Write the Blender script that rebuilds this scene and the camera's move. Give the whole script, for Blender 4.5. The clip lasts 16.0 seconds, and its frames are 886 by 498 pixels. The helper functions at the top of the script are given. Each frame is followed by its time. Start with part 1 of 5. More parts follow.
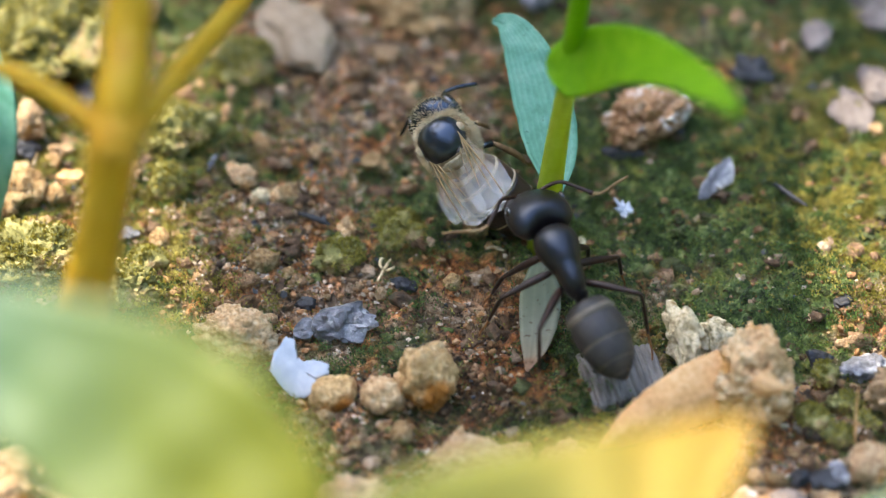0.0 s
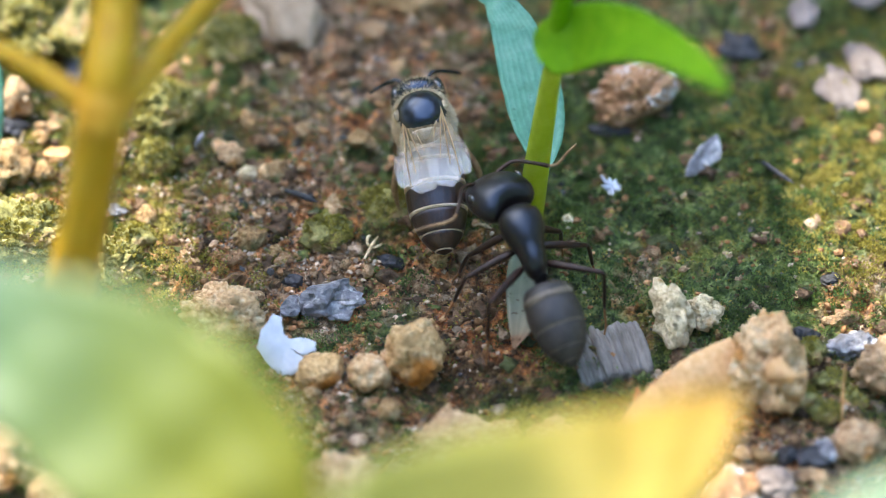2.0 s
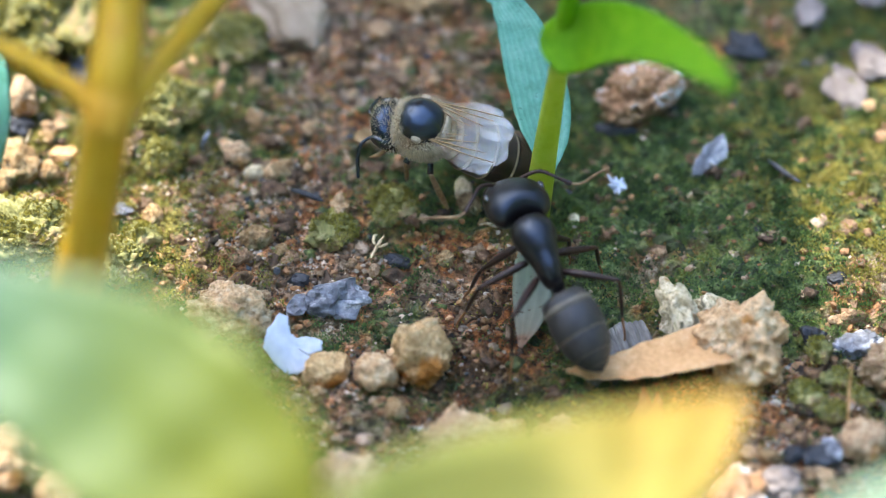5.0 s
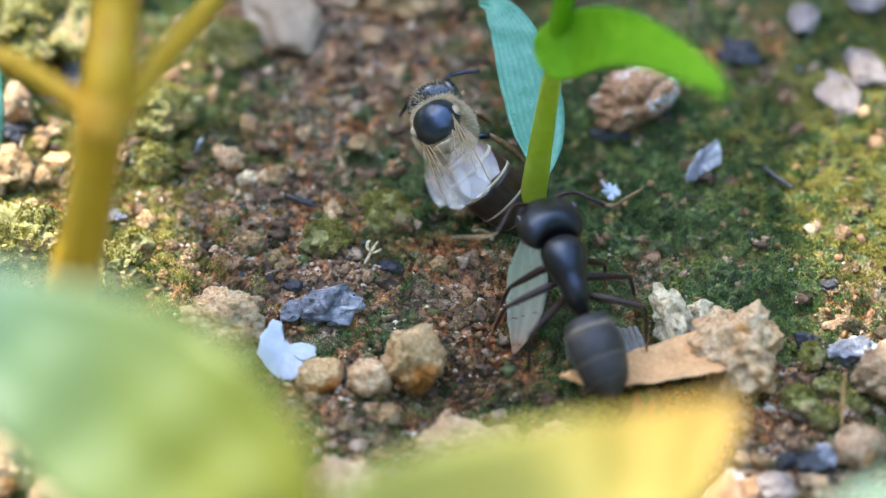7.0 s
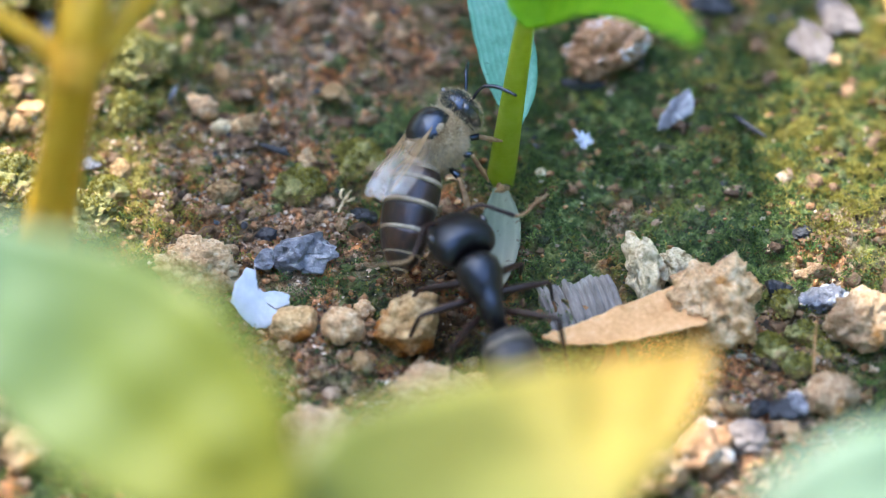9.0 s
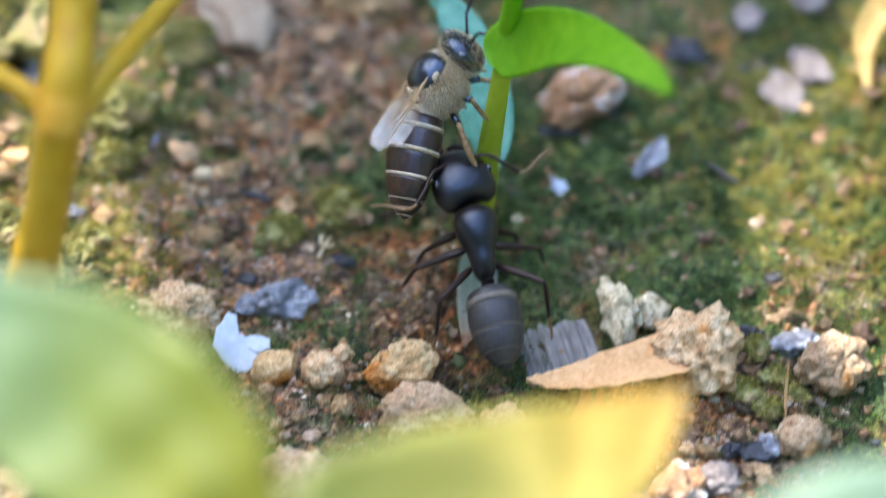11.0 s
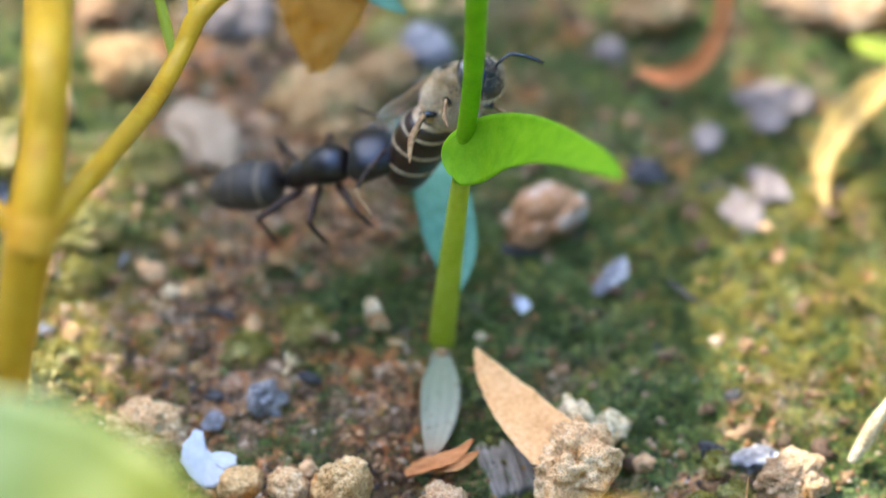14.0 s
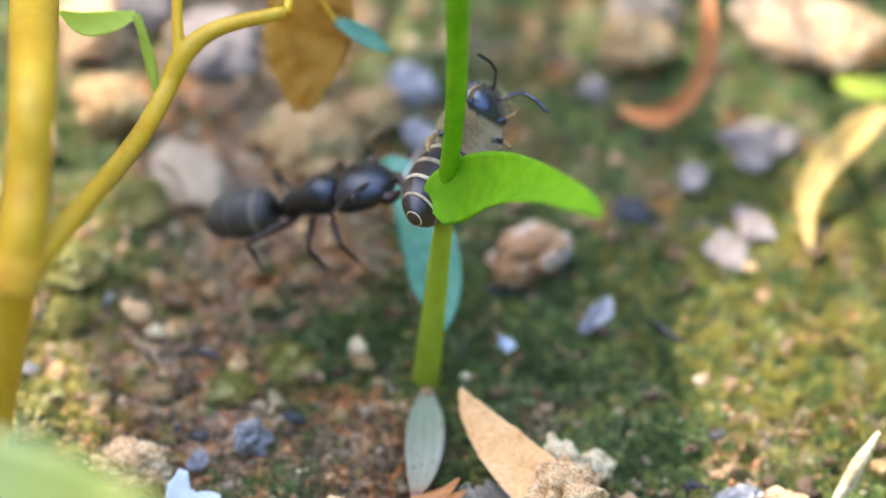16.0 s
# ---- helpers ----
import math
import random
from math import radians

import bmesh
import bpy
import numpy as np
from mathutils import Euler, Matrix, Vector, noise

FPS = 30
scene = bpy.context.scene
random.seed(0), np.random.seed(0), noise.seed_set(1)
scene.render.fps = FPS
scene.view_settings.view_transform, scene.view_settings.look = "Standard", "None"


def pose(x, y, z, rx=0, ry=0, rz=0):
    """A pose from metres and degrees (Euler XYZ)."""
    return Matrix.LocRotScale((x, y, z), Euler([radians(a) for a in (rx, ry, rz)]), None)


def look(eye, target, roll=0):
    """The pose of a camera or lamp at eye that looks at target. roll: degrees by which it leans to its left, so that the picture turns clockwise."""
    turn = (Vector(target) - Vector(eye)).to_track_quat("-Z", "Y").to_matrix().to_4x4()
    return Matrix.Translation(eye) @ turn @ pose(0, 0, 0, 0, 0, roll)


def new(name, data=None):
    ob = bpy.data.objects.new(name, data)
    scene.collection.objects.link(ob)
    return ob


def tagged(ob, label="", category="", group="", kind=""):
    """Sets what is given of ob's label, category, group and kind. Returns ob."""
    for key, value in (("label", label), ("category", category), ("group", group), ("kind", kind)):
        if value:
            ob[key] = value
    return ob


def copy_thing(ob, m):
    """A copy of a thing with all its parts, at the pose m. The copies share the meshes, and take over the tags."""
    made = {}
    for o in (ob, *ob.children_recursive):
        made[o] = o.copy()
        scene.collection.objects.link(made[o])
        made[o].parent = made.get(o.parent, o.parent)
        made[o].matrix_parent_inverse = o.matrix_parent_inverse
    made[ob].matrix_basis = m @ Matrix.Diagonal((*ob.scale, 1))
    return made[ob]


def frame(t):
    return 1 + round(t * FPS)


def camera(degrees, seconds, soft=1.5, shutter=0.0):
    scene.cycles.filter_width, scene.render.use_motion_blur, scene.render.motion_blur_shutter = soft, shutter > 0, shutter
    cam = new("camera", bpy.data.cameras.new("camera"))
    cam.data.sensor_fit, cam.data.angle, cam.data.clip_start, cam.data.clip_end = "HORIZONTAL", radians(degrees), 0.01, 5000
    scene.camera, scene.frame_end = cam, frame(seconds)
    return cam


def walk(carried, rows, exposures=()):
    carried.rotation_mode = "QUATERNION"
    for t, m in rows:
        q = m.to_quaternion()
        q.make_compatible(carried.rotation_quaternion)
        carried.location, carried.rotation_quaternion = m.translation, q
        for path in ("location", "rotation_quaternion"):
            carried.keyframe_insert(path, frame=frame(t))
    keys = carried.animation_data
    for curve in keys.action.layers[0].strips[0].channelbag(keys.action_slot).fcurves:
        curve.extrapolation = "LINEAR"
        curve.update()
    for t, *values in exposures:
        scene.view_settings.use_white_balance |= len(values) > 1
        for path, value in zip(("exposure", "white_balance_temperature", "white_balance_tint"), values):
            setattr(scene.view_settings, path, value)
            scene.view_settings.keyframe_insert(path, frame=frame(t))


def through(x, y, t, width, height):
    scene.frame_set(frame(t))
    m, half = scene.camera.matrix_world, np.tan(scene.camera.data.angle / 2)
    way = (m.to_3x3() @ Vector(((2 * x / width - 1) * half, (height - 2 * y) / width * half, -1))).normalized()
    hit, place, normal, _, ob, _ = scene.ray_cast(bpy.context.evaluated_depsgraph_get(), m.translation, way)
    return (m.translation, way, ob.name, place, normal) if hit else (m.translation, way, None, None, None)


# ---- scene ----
cam = camera(10.24, 16.0, soft=0.6, shutter=0.5)
U = 0.001  # one millimetre
cam.data.dof.use_dof = True
cam.data.dof.focus_distance = 0.2466
cam.data.dof.aperture_fstop = 21.5
# seconds, degrees of tilt up and of turn to the left, millimetres drawn back
ROWS = [
    (0, 0.0, 0.0, 0),
    (0.5, -0.203, -0.1048, 0),
    (1, -0.2619, -0.1833, 0),
    (1.5, -0.2095, -0.2161, 0),
    (2, -0.2619, -0.1506, 0),
    (2.5, -0.3012, -0.0884, 0),
    (3, -0.3732, -0.0295, 0),
    (3.5, -0.4518, -0.0327, 0),
    (4, -0.4322, -0.0491, 0),
    (4.5, -0.3274, -0.0491, 0),
    (4.7, -0.3012, -0.0589, 0),
    (6.8, -0.1964, -0.1441, 0),
    (7, -0.203, -0.1506, 0),
    (7.5, -0.2685, -0.1572, 0),
    (8, -0.2423, -0.1506, 0),
    (8.5, -0.6613, -0.3339, 0.5),
    (8.7, -0.753, -0.406, 0.5),
    (10.8, -0.8774, -0.5762, 5.0),
    (11, -0.2619, -0.7072, 5.0),
    (11.5, 0.1702, -0.9166, 6.0),
    (12, 0.406, -0.9952, 7.0),
    (12.5, 0.3078, -0.9625, 8.0),
    (13, 0.5762, -1.0083, 8.0),
    (13.2, 0.7072, -1.0476, 8.0),
    (13.5, 0.9101, -1.0868, 8.5),
    (14, 1.0999, -1.113, 8.5),
    (14.5, 1.4403, -1.2047, 8.5),
    (15, 1.5188, -1.2308, 8.5),
    (15.5, 1.4926, -1.2374, 8.5),
    (16, 1.5581, -1.2897, 8.5),
]
STAND = pose(0, -167.28 * U, 185.79 * U, 42, 0, 0)
walk(cam, [(t, STAND @ pose(0, 0, back * U, up, left, 0)) for t, up, left, back in ROWS], [(0.0, 3.1, 7150, 10), (1.0, 3.16, 6950, 9), (3.0, 3.2, 6550, 8), (4.5, 3.2, 6350, 8), (8.7, 3.18, 6150, 9), (11.0, 3.25, 6150, 11), (13.5, 3.35, 6500, 11), (16.0, 3.43, 6650, 11)])

# ---- light: sun and sky, broken by the weed that overhangs the ground ----
SUN = Vector((-0.42, 0.36, 0.83)).normalized()
world = bpy.data.worlds.new("sky")
scene.world = world
world.use_nodes = True
wn = world.node_tree
sky = wn.nodes.new("ShaderNodeTexSky")
sky.sky_type, sky.sun_disc = "NISHITA", False
sky.sun_elevation, sky.sun_rotation = math.asin(SUN.z), math.atan2(SUN.x, SUN.y)
wn.links.new(sky.outputs[0], wn.nodes["Background"].inputs[0])
wn.nodes["Background"].inputs[1].default_value = 0.15
lamp = bpy.data.lights.new("sun", "SUN")
lamp.energy, lamp.angle, lamp.color = 1.1, radians(0.53), (1.0, 0.93, 0.8)
sun = new("sun", lamp)
sun.matrix_world = look(SUN * 2, (0, 0, 0))


# ---- materials ----
def ramp_node(nt, stops):
    r = nt.nodes.new("ShaderNodeValToRGB")
    while len(r.color_ramp.elements) < len(stops):
        r.color_ramp.elements.new(0.5)
    for e, (p, c) in zip(r.color_ramp.elements, stops):
        e.position, e.color = p, (*c, 1)
    return r


def mixed(nt, fac, a, b, blend="MIX"):
    m = nt.nodes.new("ShaderNodeMix")
    m.data_type, m.blend_type = "RGBA", blend
    for socket, v in ((m.inputs[0], fac), (m.inputs[6], a), (m.inputs[7], b)):
        if isinstance(v, (int, float)):
            socket.default_value = v
        elif isinstance(v, tuple):
            socket.default_value = (*v, 1)
        else:
            nt.links.new(v, socket)
    return m.outputs[2]


def grain(nt, scale, detail=4, rough=0.6, stretch=None, source="Object"):
    tc = nt.nodes.new("ShaderNodeTexCoord")
    n = nt.nodes.new("ShaderNodeTexNoise")
    n.inputs["Scale"].default_value, n.inputs["Detail"].default_value, n.inputs["Roughness"].default_value = scale, detail, rough
    out = tc.outputs[source]
    if stretch:
        mp = nt.nodes.new("ShaderNodeMapping")
        mp.inputs["Scale"].default_value = stretch
        nt.links.new(out, mp.inputs[0])
        out = mp.outputs[0]
    nt.links.new(out, n.inputs["Vector"])
    return n.outputs["Fac"]


def material(name, stops, fine=4000, coarse=500, rough=0.8, bump=0.3, spec=0.4, through=0.0, veins=0, tone=0.12, island=False, stain=None, stretch=None, coat=0.0, lengthwise=None, sky_tint=None, pits=0.0):
    """Fine grain over the colour stops, coarse blotches, relief; through: share of light let through; veins: lines along a leaf."""
    m = bpy.data.materials.new(name)
    m.use_nodes = True
    nt = m.node_tree
    bsdf = nt.nodes["Principled BSDF"]
    f = grain(nt, fine, 5, 0.65, stretch)
    c = grain(nt, coarse, 3, 0.55)
    mx = nt.nodes.new("ShaderNodeMath")
    mx.operation = "MULTIPLY_ADD"
    nt.links.new(f, mx.inputs[0])
    mx.inputs[1].default_value = 0.55
    md = nt.nodes.new("ShaderNodeMath")
    md.operation = "MULTIPLY"
    nt.links.new(c, md.inputs[0])
    md.inputs[1].default_value = 0.45
    nt.links.new(md.outputs[0], mx.inputs[2])
    lo, hi = 0.34, 0.66
    r = ramp_node(nt, [(lo + (hi - lo) * i / max(1, len(stops) - 1), s) for i, s in enumerate(stops)])
    nt.links.new(mx.outputs[0], r.inputs[0])
    col = r.outputs[0]
    if lengthwise:
        tc = nt.nodes.new("ShaderNodeTexCoord")
        sx = nt.nodes.new("ShaderNodeSeparateXYZ")
        nt.links.new(tc.outputs["UV"], sx.inputs[0])
        wob = nt.nodes.new("ShaderNodeMath")
        wob.operation = "MULTIPLY_ADD"
        nt.links.new(c, wob.inputs[0])
        wob.inputs[1].default_value = 0.3
        nt.links.new(sx.outputs["Y"], wob.inputs[2])
        lr = ramp_node(nt, [(p + 0.15, k) for p, k in lengthwise])
        nt.links.new(wob.outputs[0], lr.inputs[0])
        col = mixed(nt, 0.85, col, lr.outputs[0])
    if stain:
        s = grain(nt, stain[1], 4, 0.6)
        sr = ramp_node(nt, [(stain[2], (0, 0, 0)), (stain[2] + 0.1, (1, 1, 1))])
        nt.links.new(s, sr.inputs[0])
        col = mixed(nt, sr.outputs[0], col, stain[0])
    if pits:
        ps = grain(nt, fine * 1.9, 3, 0.7)
        pr = ramp_node(nt, [(0.4, (1 - pits, 1 - pits * 1.05, 1 - pits * 1.1)), (0.5, (1, 1, 1))])
        nt.links.new(ps, pr.inputs[0])
        col = mixed(nt, 1.0, col, pr.outputs[0], "MULTIPLY")
    if tone:
        if island:
            rnd = nt.nodes.new("ShaderNodeNewGeometry").outputs["Random Per Island"]
        else:
            rnd = nt.nodes.new("ShaderNodeObjectInfo").outputs["Random"]
        tr = ramp_node(nt, [(0, (1 - tone * 2,) * 3), (1, (1 + tone * 0.5,) * 3)])
        nt.links.new(rnd, tr.inputs[0])
        col = mixed(nt, 1.0, col, tr.outputs[0], "MULTIPLY")
    height = f
    if veins:
        tc = nt.nodes.new("ShaderNodeTexCoord")
        wv = nt.nodes.new("ShaderNodeTexWave")
        wv.wave_profile = "SIN"
        wv.bands_direction = "X"
        wv.inputs["Scale"].default_value, wv.inputs["Distortion"].default_value = veins, 0.08
        nt.links.new(tc.outputs["UV"], wv.inputs["Vector"])
        vr = ramp_node(nt, [(0.0, (0.95, 0.95, 0.95)), (0.75, (1, 1, 1)), (0.98, (1.07, 1.07, 1.06))])
        nt.links.new(wv.outputs["Fac"], vr.inputs[0])
        col = mixed(nt, 1.0, col, vr.outputs[0], "MULTIPLY")
        height = wv.outputs["Fac"]
    nt.links.new(col, bsdf.inputs["Base Color"])
    bsdf.inputs["Roughness"].default_value = rough
    bsdf.inputs["Specular IOR Level"].default_value = spec
    bsdf.inputs["Coat Weight"].default_value = coat
    # blue specular tint puts the sky's reflected colour into the cuticle
    if sky_tint:
        bsdf.inputs["Specular Tint"].default_value = (*sky_tint, 1)
    bsdf.inputs["Coat Roughness"].default_value = 0.12
    if bump:
        b = nt.nodes.new("ShaderNodeBump")
        b.inputs["Strength"].default_value, b.inputs["Distance"].default_value = bump, 0.00025
        nt.links.new(height, b.inputs["Height"])
        nt.links.new(b.outputs[0], bsdf.inputs["Normal"])
    if through:
        tl = nt.nodes.new("ShaderNodeBsdfTranslucent")
        nt.links.new(col, tl.inputs[0])
        ms = nt.nodes.new("ShaderNodeMixShader")
        ms.inputs[0].default_value = through
        nt.links.new(bsdf.outputs[0], ms.inputs[1])
        nt.links.new(tl.outputs[0], ms.inputs[2])
        nt.links.new(ms.outputs[0], nt.nodes["Material Output"].inputs[0])
    return m


def ground_material():
    """Damp soil under moss: brown bare patches, green moss, olive film, dark crumbs."""
    m = bpy.data.materials.new("mossy_soil")
    m.use_nodes = True
    nt = m.node_tree
    bsdf = nt.nodes["Principled BSDF"]
    f = grain(nt, 2600, 6, 0.7)
    soil = ramp_node(nt, [(0.36, (0.016, 0.009, 0.005)), (0.43, (0.17, 0.095, 0.045)), (0.52, (0.42, 0.27, 0.155)), (0.62, (0.78, 0.62, 0.45))])
    nt.links.new(f, soil.inputs[0])
    rust = grain(nt, 330, 4, 0.6)
    rr_ = ramp_node(nt, [(0.44, (0, 0, 0)), (0.57, (1, 1, 1))])
    nt.links.new(rust, rr_.inputs[0])
    earth = mixed(nt, rr_.outputs[0], soil.outputs[0], mixed(nt, 1.0, soil.outputs[0], (1.55, 0.88, 0.45), "MULTIPLY"))
    g = grain(nt, 1800, 5, 0.7)
    moss = ramp_node(nt, [(0.36, (0.01, 0.017, 0.003)), (0.45, (0.06, 0.11, 0.024)), (0.55, (0.16, 0.245, 0.06)), (0.66, (0.36, 0.43, 0.16))])
    nt.links.new(g, moss.inputs[0])
    film = ramp_node(nt, [(0.47, (0, 0, 0)), (0.62, (1, 1, 1))])
    nt.links.new(grain(nt, 240, 4, 0.6), film.inputs[0])
    green = mixed(nt, film.outputs[0], moss.outputs[0], mixed(nt, 1.0, moss.outputs[0], (1.4, 1.15, 0.75), "MULTIPLY"))
    algae = ramp_node(nt, [(0.56, (0, 0, 0)), (0.66, (0.8, 0.8, 0.8))])
    nt.links.new(grain(nt, 410, 5, 0.65), algae.inputs[0])
    green = mixed(nt, algae.outputs[0], green, (0.16, 0.095, 0.03))
    k = grain(nt, 130, 5, 0.62)
    tc = nt.nodes.new("ShaderNodeTexCoord")
    bias = None
    # bare patches and the mossy side, as (x, y, radius in mm, weight)
    for x, y, r, wgt in BARE:
        d = nt.nodes.new("ShaderNodeVectorMath")
        d.operation = "DISTANCE"
        nt.links.new(tc.outputs["Object"], d.inputs[0])
        d.inputs[1].default_value = (x * U, y * U, 0)
        mr = nt.nodes.new("ShaderNodeMapRange")
        mr.inputs["From Min"].default_value, mr.inputs["From Max"].default_value = 0.0, r * U
        mr.inputs["To Min"].default_value, mr.inputs["To Max"].default_value = wgt, 0.0
        nt.links.new(d.outputs["Value"], mr.inputs[0])
        ad = nt.nodes.new("ShaderNodeMath")
        nt.links.new(mr.outputs[0], ad.inputs[0])
        if bias:
            nt.links.new(bias, ad.inputs[1])
        else:
            nt.links.new(k, ad.inputs[1])
        bias = ad.outputs[0]
    cover = ramp_node(nt, [(0.5, (1, 1, 1)), (0.6, (0, 0, 0))])
    nt.links.new(bias, cover.inputs[0])
    col = mixed(nt, cover.outputs[0], earth, green)
    # damp hollows, where the soil is darker
    for x, y, r in DAMP:
        d = nt.nodes.new("ShaderNodeVectorMath")
        d.operation = "DISTANCE"
        nt.links.new(tc.outputs["Object"], d.inputs[0])
        d.inputs[1].default_value = (x * U, y * U, 0)
        wet = nt.nodes.new("ShaderNodeMath")
        wet.operation = "MULTIPLY_ADD"
        nt.links.new(k, wet.inputs[0])
        wet.inputs[1].default_value = 0.008
        nt.links.new(d.outputs["Value"], wet.inputs[2])
        wr = nt.nodes.new("ShaderNodeMapRange")
        wr.inputs["From Min"].default_value, wr.inputs["From Max"].default_value = (r * 0.45 + 4) * U, (r + 4) * U
        wr.inputs["To Min"].default_value, wr.inputs["To Max"].default_value = 0.68, 0.0
        nt.links.new(wet.outputs[0], wr.inputs[0])
        col = mixed(nt, wr.outputs[0], col, mixed(nt, 1.0, col, (0.46, 0.34, 0.17), "MULTIPLY"))
    nt.links.new(col, bsdf.inputs["Base Color"])
    bsdf.inputs["Roughness"].default_value = 0.48
    bsdf.inputs["Specular IOR Level"].default_value = 0.6
    b = nt.nodes.new("ShaderNodeBump")
    b.inputs["Strength"].default_value, b.inputs["Distance"].default_value = 1.0, 0.0009
    nt.links.new(f, b.inputs["Height"])
    nt.links.new(b.outputs[0], bsdf.inputs["Normal"])
    return m


def wing_material():
    """Clear at the root, whitened and denser towards the tip to imitate reflected sky; glossy, creased."""
    m = bpy.data.materials.new("clear_wing")
    m.use_nodes = True
    nt = m.node_tree
    bsdf = nt.nodes["Principled BSDF"]
    # colour pales along the wing, a painted sky reflection at the tip
    c = ramp_node(nt, [(0.35, (0.5, 0.36, 0.22)), (0.7, (0.8, 0.75, 0.7))])
    tc = nt.nodes.new("ShaderNodeTexCoord")
    sx = nt.nodes.new("ShaderNodeSeparateXYZ")
    nt.links.new(tc.outputs["UV"], sx.inputs[0])
    nt.links.new(sx.outputs["Y"], c.inputs[0])
    nt.links.new(c.outputs[0], bsdf.inputs["Base Color"])
    bsdf.inputs["Roughness"].default_value = 0.22
    bsdf.inputs["Specular IOR Level"].default_value = 0.9
    b = nt.nodes.new("ShaderNodeBump")
    b.inputs["Strength"].default_value, b.inputs["Distance"].default_value = 0.6, 0.00015
    nt.links.new(grain(nt, 1300, 3), b.inputs["Height"])
    nt.links.new(b.outputs[0], bsdf.inputs["Normal"])
    tr = nt.nodes.new("ShaderNodeBsdfTransparent")
    ms = nt.nodes.new("ShaderNodeMixShader")
    mr = nt.nodes.new("ShaderNodeMapRange")
    mr.inputs["From Min"].default_value, mr.inputs["From Max"].default_value = 0.15, 0.75
    mr.inputs["To Min"].default_value, mr.inputs["To Max"].default_value = 0.1, 0.25
    nt.links.new(sx.outputs["Y"], mr.inputs[0])
    nt.links.new(mr.outputs[0], ms.inputs[0])
    nt.links.new(tr.outputs[0], ms.inputs[1])
    nt.links.new(bsdf.outputs[0], ms.inputs[2])
    nt.links.new(ms.outputs[0], nt.nodes["Material Output"].inputs[0])
    return m


BARE = [(-3.0, 13.5, 10.5, 0.3), (-9.0, -1.5, 6.5, 0.32), (-4.5, -3.5, 4.0, 0.16), (3.5, -8.0, 4.5, 0.16), (2.0, -4.0, 5.0, 0.14), (-3.0, -12.0, 7.0, 0.2), (16.0, -13.5, 6.0, 0.22), (12.0, 2.0, 13.0, -0.14), (-14.0, 10.0, 8.0, -0.05), (-3.0, 24.0, 9.0, 0.1)]
DAMP = [(3.5, -7.5, 6.5), (0.5, -10.5, 5.0), (-1.0, -1.5, 4.0)]
GROUND = ground_material()
PINK = material("pink_stone", [(0.38, 0.19, 0.08), (0.64, 0.42, 0.23), (0.82, 0.64, 0.43)], 3800, 600, 0.85, 1.0, stain=((0.55, 0.25, 0.06), 380, 0.56), pits=0.3)
TAN = material("tan_stone", [(0.22, 0.11, 0.035), (0.43, 0.27, 0.12), (0.62, 0.46, 0.26)], 2600, 500, 0.85, 0.8, stain=((0.1, 0.11, 0.03), 420, 0.56), pits=0.32)
PALE = material("pale_stone", [(0.5, 0.36, 0.18), (0.8, 0.65, 0.4), (0.93, 0.82, 0.59)], 2600, 500, 0.85, 0.9, stain=((0.42, 0.26, 0.1), 600, 0.58), pits=0.3)
BEIGE = material("beige_stone", [(0.26, 0.185, 0.115), (0.35, 0.26, 0.175), (0.43, 0.33, 0.235)], 1500, 260, 0.75, 0.25, stain=((0.12, 0.13, 0.04), 420, 0.62))
RUST = material("rusty_stone", [(0.28, 0.12, 0.04), (0.5, 0.28, 0.14), (0.62, 0.43, 0.27)], 2400, 500, 0.8, 1.0, stain=((0.85, 0.8, 0.74), 800, 0.56), pits=0.32)
MAUVE = material("mauve_chip", [(0.13, 0.1, 0.085), (0.21, 0.168, 0.147), (0.3, 0.25, 0.22)], 2000, 400, 0.7, 0.4)
ORANGE_ROCK = material("orange_foot_stone", [(0.4, 0.21, 0.07), (0.7, 0.45, 0.2), (0.88, 0.68, 0.4)], 2600, 500, 0.8, 0.9, stain=((0.58, 0.22, 0.035), 260, 0.52), pits=0.35)
CLOD = material("peach_clod", [(0.52, 0.25, 0.09), (0.86, 0.56, 0.29), (0.95, 0.77, 0.5)], 3000, 700, 0.85, 1.0, stain=((0.68, 0.34, 0.1), 520, 0.58), pits=0.3)
GREY = material("grey_slate", [(0.06, 0.06, 0.068), (0.19, 0.19, 0.215), (0.42, 0.42, 0.45)], 2400, 900, 0.35, 1.0, spec=0.8, stain=((0.6, 0.58, 0.58), 1400, 0.57))
DARK = material("black_crumb", [(0.012, 0.012, 0.015), (0.03, 0.03, 0.035), (0.07, 0.07, 0.08)], 2500, 600, 0.5, 0.6, spec=0.5)
MOSSY = material("moss_clod", [(0.055, 0.06, 0.012), (0.26, 0.24, 0.07), (0.62, 0.54, 0.25)], 2800, 500, 0.7, 1.0, stain=((0.42, 0.28, 0.13), 520, 0.54))
WHITE = material("white_flake", [(0.44, 0.48, 0.56), (0.54, 0.58, 0.65), (0.64, 0.66, 0.7)], 2000, 300, 0.5, 0.25)
DRY = material("dry_leaf", [(0.62, 0.31, 0.11), (0.8, 0.46, 0.2), (0.9, 0.62, 0.33)], 3200, 260, 0.7, 0.5, through=0.15, stain=((0.5, 0.27, 0.1), 420, 0.62))
HUSK = material("orange_husk", [(0.3, 0.1, 0.03), (0.5, 0.2, 0.06), (0.62, 0.32, 0.13)], 2500, 500, 0.65, 0.5, through=0.1, stretch=(0.3, 1, 1))
WOOD = material("grey_wood", [(0.1, 0.085, 0.07), (0.24, 0.21, 0.18), (0.4, 0.37, 0.33)], 2600, 500, 0.85, 0.9, stretch=(1, 0.12, 1))
